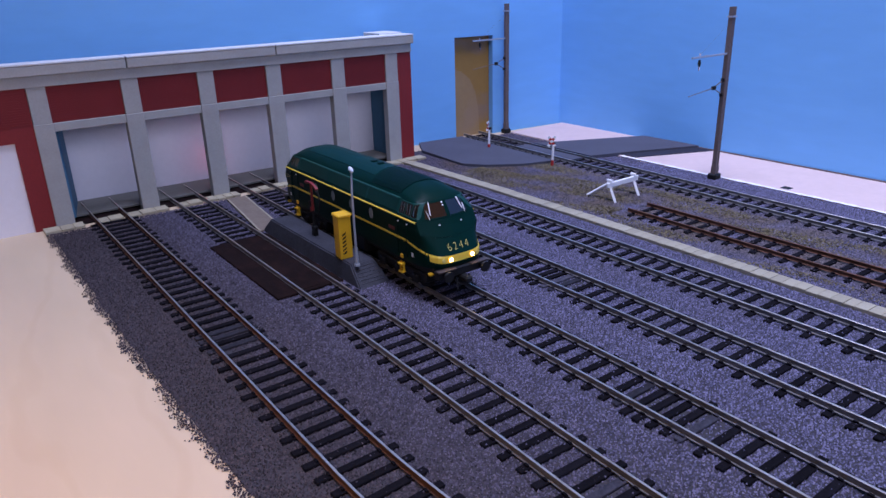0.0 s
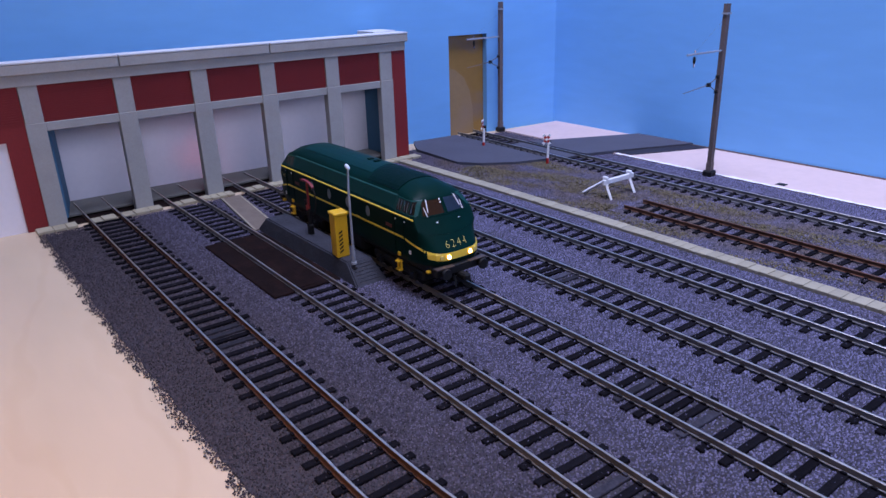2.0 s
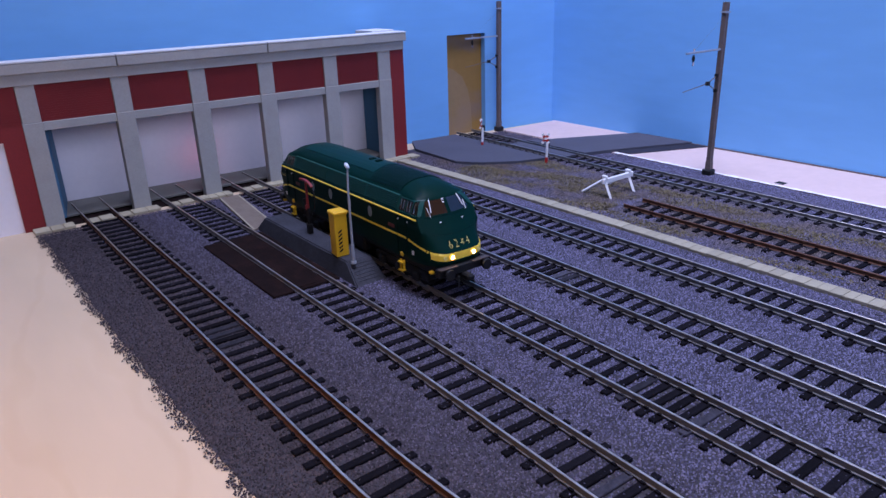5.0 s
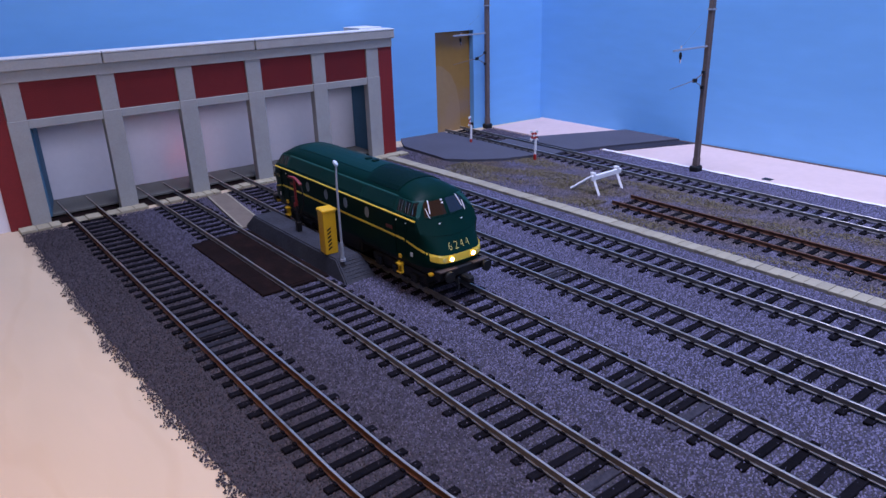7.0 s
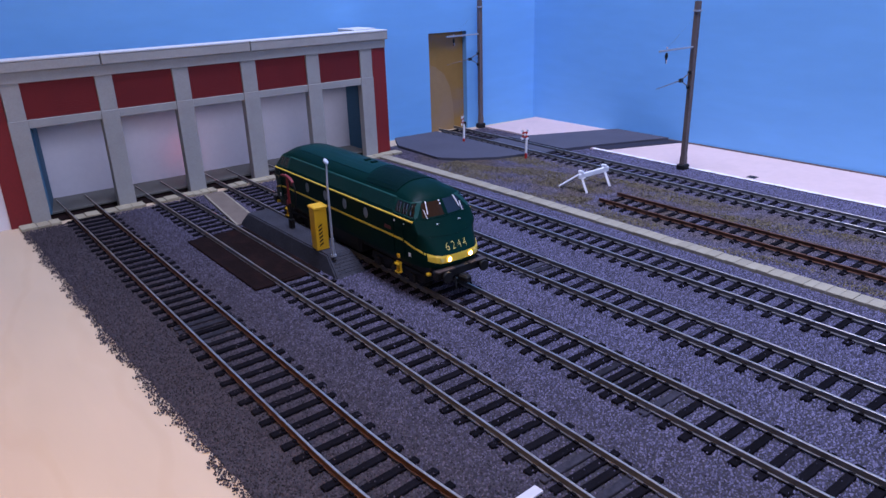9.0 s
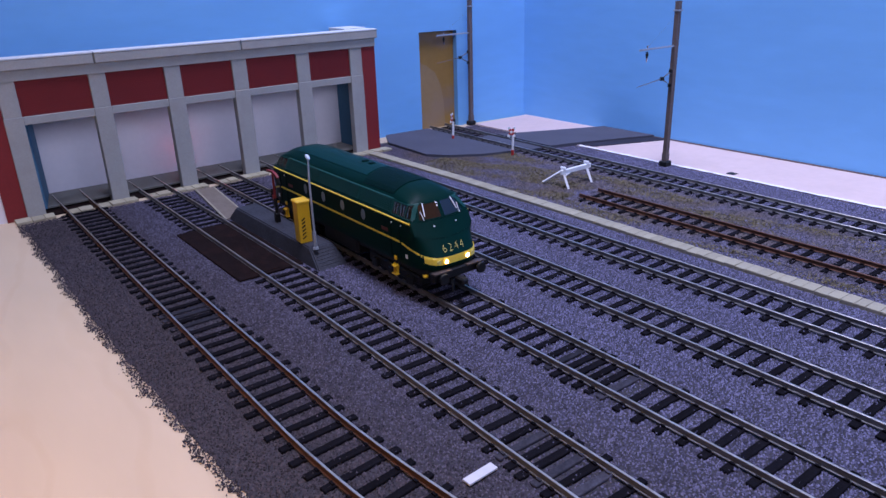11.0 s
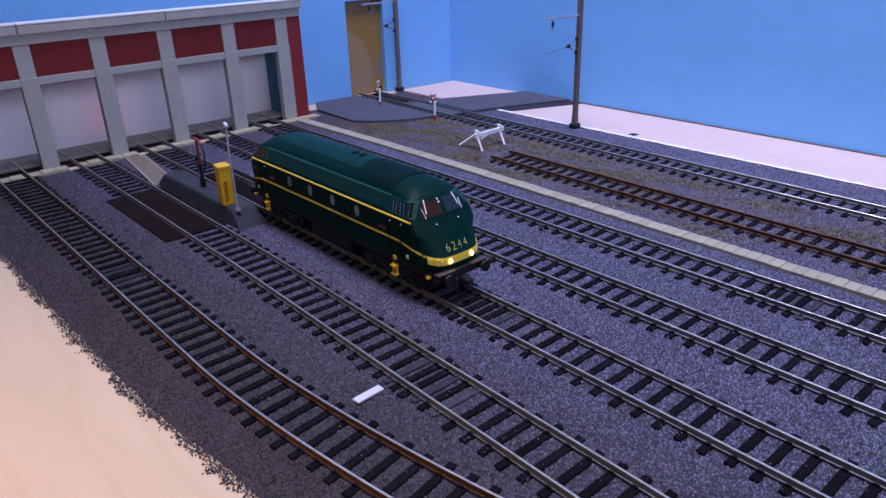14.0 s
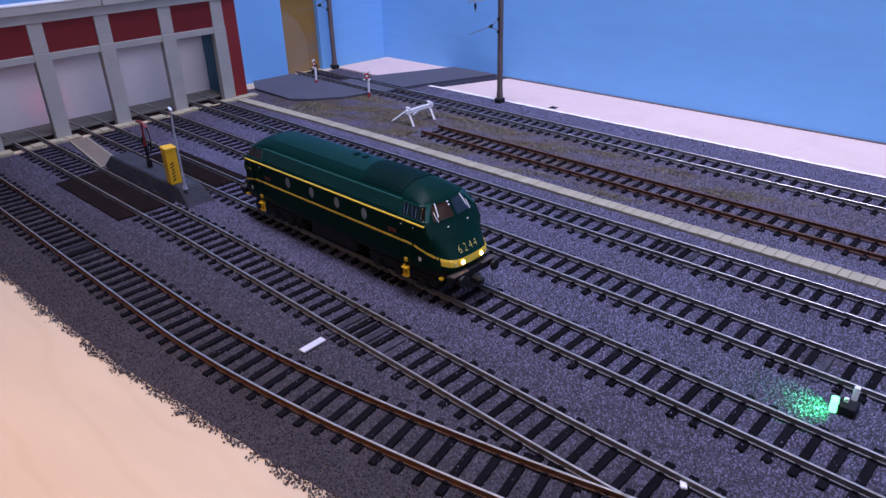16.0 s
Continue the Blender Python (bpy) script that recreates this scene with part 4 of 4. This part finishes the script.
            for fr in (quad((s * 0.5, 33.45), (s * 11.9, 33.45), (s * 11.8, 33.9), (s * 0.5, 33.9), 8, 1), quad((s * 0.5, 39.6), (s * 9.9, 39.4), (s * 9.9, 39.85), (s * 0.5, 40.05), 8, 1), quad((s * 11.4, 33.7), (s * 12.0, 33.7), (s * 10.2, 39.8), (s * 9.6, 39.6), 1, 6), quad((s * 0.25, 33.6), (s * 0.9, 33.6), (s * 0.9, 39.9), (s * 0.25, 39.9), 1, 6)):
                skin("windscreen_frame", fr, ax, M_GREEN, lift=0.22)
            skin("nose_seam", quad((s * 1.0, 25.6), (s * 11.4, 26.4), (s * 11.4, 26.6), (s * 1.0, 25.8), 8, 1), ax, M_GRILLE, lift=0.1)
            skin("wiper", quad((s * 8.4, 35.0), (s * 8.75, 35.0), (s * 7.6, 39.8), (s * 7.2, 39.8), 1, 4), ax, M_WHITEP, "bright windscreen wiper", lift=0.45)
            skin("wiper_arm", quad((s * 9.35, 33.4), (s * 9.55, 33.4), (s * 9.85, 37.0), (s * 9.65, 37.0), 1, 4), ax, M_WHITEP, "thin bright wiper arm", lift=0.5)
            skin("grab_knob", quad((s * 5.5, 30.6), (s * 6.2, 30.6), (s * 6.2, 31.05), (s * 5.5, 31.05), 1, 1), ax, M_WHITEP, "small bright grab knob", lift=0.4)
            if s < 0:
                for z in (37.9, 39.0):
                    skin("mirror_chip", quad((-1.5, z), (-0.8, z), (-0.8, z + 0.55), (-1.5, z + 0.55), 1, 1), ax, M_WHITEP, "tiny pale square beside the centre pillar", lift=0.3)
            bm = bmesh.new()
            hit = tree.ray_cast(Vector((s * 5.75, g - f * 60, 17.1)), Vector((0, f, 0)))[0]
            rod(bm, (s * 5.75, hit.y + f * 0.5, 17.1), (s * 5.75, hit.y - f * 0.7, 17.1), 1.35, 1.25, 16)
            part("headlight_rim", bm, M_LAMPHALO if g == 0 else M_CHROME, t)
            if g == 0:
                bm = rod(bmesh.new(), (s * 5.75, hit.y - 0.6, 17.1), (s * 5.75, hit.y - 0.95, 17.1), 0.95, 0.8, 16)
                part("headlight", bm, M_LAMP, t, "glowing warm headlight")
            bm = rod(bmesh.new(), (s * 9.0, hit.y + f * 1.6, 17.1), (s * 9.0, hit.y - f * 0.1, 17.1), 1.0, 0.9, 12)
            part("marker_light", bm, M_NUMBER, t, "pale amber marker lamp")
            bm = rod(bmesh.new(), (s * 10.0, g + f * 1.0, 11.2), (s * 10.0, g - f * 4.2, 11.2), 1.1, 1.1, 12)
            buf = part("buffer", bm, M_BLACK, t)
            part("buffer_head", rod(bmesh.new(), (s * 10.0, g - f * 4.2, 11.2), (s * 10.0, g - f * 5.2, 11.2), 2.5, 2.3, 16), M_BLACK, buf)
        band = quad((-13.4, 15.5), (13.4, 15.5), (13.4, 18.7), (-13.4, 18.7), 36, 4)
        band = [[(x, z + 1.3 * (x / 13.6) ** 4) for x, z in r] for r in band]
        skin("nose_band", band, ax, M_STRIPE, "yellow nose band", lift=0.2)
        part("buffer_beam", cube(-13.6, 13.6, g - 1.6, g + 1.8, 9.2, 13.2, bevel=0.5), M_BLACK, t)
        for x0, x1 in ((-13.5, -4.2), (4.2, 13.5)):
            part("beam_edge", cube(x0, x1, min(g - f * 2.6, g), max(g - f * 2.6, g), 12.9, 13.4), M_BEAM, t)
        part("coupling", cube(-1.8, 1.8, min(g - f * 6.5, g), max(g - f * 6.5, g), 6.4, 9.4, bevel=0.7), M_BLACK, t)
        bm = rod(bmesh.new(), (-3.4, g - f * 1.0, 8.6), (-4.2, g - f * 3.0, 3.4), 0.4, 0.4, 6)
        rod(bm, (3.4, g - f * 1.0, 8.6), (4.2, g - f * 3.0, 3.4), 0.4, 0.4, 6)
        part("brake_hose", bm, M_BLACK, t)
        part("corner_step", cube(-14.2, -12.2, min(g + f * 3.6, g + f * 5.6), max(g + f * 3.6, g + f * 5.6), 9.9, 11.2, bevel=0.3), M_YELLOW, t, "yellow corner step")

    # running number painted on the nose and beside the cabs
    font = bpy.data.curves.new("running_number", "FONT")
    font.body, font.size, font.space_character, font.resolution_u = "6244", 4.4, 1.4, 3
    font.offset = -0.1
    tmp = new("running_number", font)
    dg = bpy.context.evaluated_depsgraph_get()
    flat = bpy.data.meshes.new_from_object(tmp.evaluated_get(dg))
    bpy.data.objects.remove(tmp)
    xs = [v.co.x for v in flat.vertices]
    width = max(xs) - min(xs)
    spots = [("-y", -0.1, 21.0, 1.0, 1), ("+y", 0.1, 21.0, 1.0, -1)]
    for ax, cx, cz, k, f in spots:
        me = flat.copy()
        for v in me.vertices:
            u = cx + f * k * (v.co.x - min(xs) - width / 2)
            z = cz + k * v.co.y - 0.5
            o, d = ((u, -60, z), (0, 1, 0)) if ax == "-y" else ((u, LEN + 60, z), (0, -1, 0))
            hit, nor, _, _ = tree.ray_cast(Vector(o), Vector(d))
            v.co = (hit - Vector(d) * 0.3) * MM
        me.materials.clear()
        me.materials.append(M_NUMBER)
        ob = new("running_number", me)
        ob.parent = t
        tagged(ob, "yellow painted running number")
    for side, f, yy in (("-x", -1, LEN - 12.5), ("+x", 1, 12.5)):
        me = flat.copy()
        k = 0.62
        for v in me.vertices:
            u = yy + f * k * (v.co.x - min(xs) - width / 2)
            z = 27.2 + k * v.co.y
            o, d = ((-60, u, z), (1, 0, 0)) if side == "-x" else ((60, u, z), (-1, 0, 0))
            hit = tree.ray_cast(Vector(o), Vector(d))[0]
            v.co = (hit - Vector(d) * 0.25) * MM
        me.materials.clear()
        me.materials.append(M_NUMBER)
        ob = new("running_number", me)
        ob.parent = t
        tagged(ob, "yellow painted running number")

    # underframe and bogies
    part("underframe", cube(-12.5, 12.5, 4, LEN - 4, 9.0, 14.0, bevel=0.6), M_BLACK, t)
    part("fuel_tank", cube(-13.8, 13.8, 60, 94, 4.0, 13.4, bevel=1.2), M_BLACK, t)
    bogies = []
    for y0 in (30.0, LEN - 30.0):
        bg = part("bogie", cube(-13.0, 13.0, y0 - 21, y0 + 21, 4.2, 8.6, bevel=0.8), M_BLACK, t)
        for s in (-1, 1):
            for k in (-1, 0, 1):
                part("axle_box", cube(s * 13.6 - 1.2, s * 13.6 + 1.2, y0 + k * 14 - 2.2, y0 + k * 14 + 2.2, 3.4, 7.6, bevel=0.6), M_BLACK, bg)
    for y0 in (30.0, LEN - 30.0):
        for k in (-1, 0, 1):
            w = thing("wheelset", (0, y0 + k * 14, 5.6), "", "")
            w.parent = t
            bm = bmesh.new()
            for s in (-1, 1):
                rod(bm, (s * 7.4, 0, 0), (s * 9.6, 0, 0), 5.6, 5.4, 24)
                rod(bm, (s * 7.0, 0, 0), (s * 7.5, 0, 0), 6.2, 6.2, 24)
            rod(bm, (-9, 0, 0), (9, 0, 0), 1.0, 1.0, 10)
            part("wheels", bm, M_BLACK, w)
            bogies.append(w)
    return t, bogies


loco, wheelsets = make_loco()

# ---------------------------------------------------------------- tracks, sills and slabs
for n in LINES:
    make_track(n)


def KERB(y):
    return lerp([(-200, 120.4), (-15, 122.6), (140, 125.4), (280, 127.8), (340, 127.8), (400, 126.7), (450, 126.0)], y)


def make_kerb():
    k = thing("kerb", (0, 0, 0), "pale concrete slab kerb between the tracks", "kerb", kind="structure")
    meshes = []
    for ln in (5.4, 4.2):
        bm = cube(-4.1, 4.1, 0, ln, -0.8, 1.3, bevel=0.16)
        o = part("slab", bm, M_KERB)
        meshes.append((ln, o.data))
        bpy.data.objects.remove(o)
    y, i = -190.0, 0
    while y < 447:
        ln, me = meshes[0 if i % 7 else 1]
        ob = new("slab", me)
        ob.parent = k
        ob.matrix_basis = pose((KERB(y) + random.uniform(-0.15, 0.15)) * MM, y * MM, random.uniform(-0.12, 0.12) * MM, 0, random.uniform(-0.6, 0.6), math.degrees(math.atan((KERB(y) - KERB(y + 10)) / 10)) + random.uniform(-0.5, 0.5))
        y += ln + 0.14
        i += 1


def make_sill():
    k = thing("threshold", (0, 0, 0), "broken sandy stone sill along the shed front", "sill", kind="structure")
    gaps = [LINES[n][0](455) for n in (1, 2, 3, 4, 5)]
    x = -129.0
    while x < 138:
        w = random.uniform(5.0, 9.0)
        if all(abs(s * GAUGE / 2 + g - (x + w / 2)) > w / 2 + 1.2 for g in gaps for s in (-1, 1)):
            d = random.uniform(0, 1.2)
            part("sill_stone", cube(x, x + w - 0.3, 450.5 + d, FY - 0.2, -0.7, 1.0 + random.uniform(-0.2, 0.3), bevel=0.3), M_SILL, k)
            x += w
        else:
            x += 0.8


make_kerb()
make_sill()


# ---------------------------------------------------------------- ballast
def ballast_left(y):
    return lerp([(-200, -75.0), (-60, -97.0), (38, -114.2), (76, -119.0), (108, -121.8), (142, -125.5), (200, -127.6), (280, -129.2), (450, -129.0)], y)


def make_ballast():
    rng = np.random.default_rng(7)
    # the bed under the stones
    ys = np.arange(-220, 451, 6.0)
    left = [(ballast_left(y) + 3.0 + random.uniform(-0.5, 0.5), y) for y in ys]
    right = [(261.0 + random.uniform(-0.8, 0.6), y) for y in (list(ys) + [456, 478])]
    tail = [(143, 478), (143, 450)]
    bed = part("ballast_bed", prism(left + tail[::-1] + right[::-1], -0.79, -0.55), M_BED)
    tagged(bed, "dark glued ballast bed under the tracks", "ballast", kind="stuff")
    # single stones, left out where sleepers, slabs and trays lie
    step = 0.67
    gx, gy = np.meshgrid(np.arange(-140, 266, step), np.arange(-130, 480, step))
    px = (gx + rng.uniform(-0.42, 0.42, gx.shape)).ravel()
    py = (gy + rng.uniform(-0.55, 0.55, gy.shape)).ravel()
    ly = np.interp(py, [-200, -60, 38, 76, 108, 142, 200, 280, 450, 480], [-75, -97, -114.2, -119, -121.8, -125.5, -127.6, -129.2, -129, -129])
    ragged = rng.normal(0, 0.75, px.shape) + 0.8 * np.sin(py * 0.11) + 0.8 * np.sin(py * 0.47 + 1.3 * np.sin(py * 0.19)) + 0.5 * np.sin(py * 1.3 + 2.0 * np.sin(py * 0.41))
    keep = (px > ly + ragged) & (px < 261.5 + rng.normal(0, 1.0, px.shape))
    keep &= ~((py > 450) & (px < 142))
    dense = (py < 330) | (px < 150)
    keep &= dense | (rng.random(px.shape) < 0.8)
    perch = np.zeros(px.shape, bool)
    # between sleepers of each track
    for n, (f, y0, y1) in LINES.items():
        c = np.array([f(v) for v in range(-140, 485)])
        cx = np.interp(py, np.arange(-140, 485), c)
        near = (np.abs(px - cx) < 12.5 + rng.normal(0, 1.2, px.shape)) & (py > y0) & (py < y1)
        mine = np.array([(a, b, r) for a, b, r in SLEEPERS if abs(a - f(b)) < 0.01])
        sy = np.sort(mine[:, 1])
        slope = np.interp(py, np.arange(-140, 485), np.gradient(c))
        along = py + slope * (px - cx)
        i = np.clip(np.searchsorted(sy, along), 1, len(sy) - 1)
        gap = np.minimum(np.abs(along - sy[i]), np.abs(along - sy[i - 1]))
        drop = near & (gap < 1.12 + rng.normal(0, 0.45, px.shape))
        stray = rng.random(px.shape) < 0.045 + 0.10 * (np.abs(px - cx) > 10.5)
        keep &= ~(drop & ~stray)
        perch |= drop & stray
        for a0, b0 in JOINTS.get(n, []):
            keep &= ~((np.abs(px - cx) < 7.6) & (py > a0) & (py < b0) & (rng.random(px.shape) < 0.55))
        for s in (-1, 1):
            keep &= ~((np.abs(px - cx - s * GAUGE / 2) < 0.8) & (py > y0) & (py < y1))
    hidden = [(-62.5, -28.6, 276.5, 363.5), (-10.5, 21, 279, 366), (-27.5, -11.5, 264, 372), (153, 213, 398, 480), (240, 262, 360, 420)]
    for a, b, c2, d in hidden:
        keep &= ~((px > a) & (px < b) & (py > c2) & (py < d))
    kx = np.interp(py, np.arange(-210, 500), [KERB(v) for v in range(-210, 500)])
    keep &= ~((np.abs(px - kx) < 4.4) & (py < 450))
    px, py, perch = px[keep], py[keep], perch[keep]
    n = len(px)
    # each stone: a squashed, skewed octahedron
    r = rng.uniform(0.26, 0.46, n)
    r[rng.random(n) < 0.04] *= 1.35
    base = np.array([(1, 0, 0), (0, 1, 0), (-1, 0, 0), (0, -1, 0), (0, 0, 0.8)], float)
    ang = rng.uniform(0, 2 * np.pi, n)
    verts = np.empty((n, 5, 3))
    jit = rng.uniform(0.7, 1.3, (n, 5))
    for k in range(5):
        bx, by, bz = base[k]
        verts[:, k, 0] = px + r * jit[:, k] * (bx * np.cos(ang) - by * np.sin(ang)) + (rng.uniform(-0.35, 0.35, n) * r if k == 4 else 0)
        verts[:, k, 1] = py + r * jit[:, k] * (bx * np.sin(ang) + by * np.cos(ang)) + (rng.uniform(-0.35, 0.35, n) * r if k == 4 else 0)
        verts[:, k, 2] = (-0.62 + rng.uniform(-0.05, 0.35, n) + 0.75 * perch) if k < 4 else (-0.3 + r * rng.uniform(0.3, 1.45, n) + 0.75 * perch)
    tri = np.array([(0, 1, 4), (1, 2, 4), (2, 3, 4), (3, 0, 4)])
    faces = (np.arange(n)[:, None, None] * 5 + tri[None]).reshape(-1)
    me = bpy.data.meshes.new("ballast_stones")
    me.vertices.add(n * 5)
    me.vertices.foreach_set("co", (verts * MM).reshape(-1))
    me.loops.add(len(faces))
    me.loops.foreach_set("vertex_index", faces.astype(np.int32))
    me.polygons.add(n * 4)
    me.polygons.foreach_set("loop_start", np.arange(0, len(faces), 3, dtype=np.int32))
    me.update(calc_edges=True)
    me.materials.append(M_STONE)
    ob = new("ballast_stones", me)
    tagged(ob, "loose blue-grey ballast stones between and beside the tracks", "ballast", kind="stuff")
    # dry grass tufts on the plot between the kerb and the far track
    m = 90000
    gx = rng.uniform(134, 214, m)
    gy = rng.uniform(-40, 400, m)
    patch = np.sin(gx * 0.11 + 1.0) * np.sin(gy * 0.045) + 0.6 * np.sin(gx * 0.23 + gy * 0.09) + rng.normal(0, 0.35, m)
    off = np.abs(gx - (157.4 + 0.022 * gy)) > np.where(gy < 262, 17, 0)
    ok = (patch > 0.1 + np.clip((170 - gy) / 260, 0, 0.8)) & off & (gx < 216.4 + 0.024 * gy - 17)
    gx, gy = gx[ok], gy[ok]
    m = len(gx)
    a = rng.uniform(0, 2 * np.pi, m)
    ln = rng.uniform(0.35, 0.85, m)
    gv = np.empty((m, 3, 3))
    for k, (s, up) in enumerate(((-0.45, 0), (0.45, 0), (0.0, 1))):
        gv[:, k, 0] = gx + s * np.cos(a) + up * rng.uniform(-0.9, 0.9, m)
        gv[:, k, 1] = gy + s * np.sin(a) + up * rng.uniform(-0.9, 0.9, m)
        gv[:, k, 2] = -0.3 + up * ln
    me = bpy.data.meshes.new("static_grass")
    me.from_pydata((gv * MM).reshape(-1, 3).tolist(), [], np.arange(m * 3).reshape(-1, 3).tolist())
    me.materials.append(M_GRASS)
    tagged(new("static_grass", me), "sparse dry brown static grass on the ballast", "grass", kind="stuff")


make_ballast()


# ---------------------------------------------------------------- what moves
NOSE = [(0, 225.2), (4.0, 225.0), (4.8, 223.5), (6.5, 217.9), (7.0, 215.9), (7.5, 214.0), (8.0, 212.2), (8.5, 210.1), (9.0, 208.0), (10.2, 199.0), (11.5, 185.7), (12.0, 175.2), (12.5, 163.0), (13.0, 150.5), (13.5, 137.8), (14.0, 125.1), (14.5, 112.7), (15.0, 100.3), (15.5, 87.8), (16.0, 75.2)]


def motions():
    f = LINES[3][0]
    turn = math.degrees(math.atan(-0.0155))
    walk(loco, [(t, pose(f(y) * MM, y * MM, RAIL_TOP * MM, 0, 0, turn)) for t, y in NOSE])
    rows = []
    for t, y in NOSE:
        rows.append((t, math.degrees((NOSE[0][1] - y) / 5.6)))
    # finer steps, so that a wheel never turns far between two rows
    fine = []
    for (t0, a0), (t1, a1) in zip(rows, rows[1:]):
        n = max(1, math.ceil(abs(a1 - a0) / 60))
        fine += [(t0 + (t1 - t0) * i / n, a0 + (a1 - a0) * i / n) for i in range(n)]
    fine.append(rows[-1])
    for w in wheelsets:
        at = w.matrix_basis.translation.copy()
        walk(w, [(t, Matrix.Translation(at) @ pose(0, 0, 0, a)) for t, a in fine])


motions()
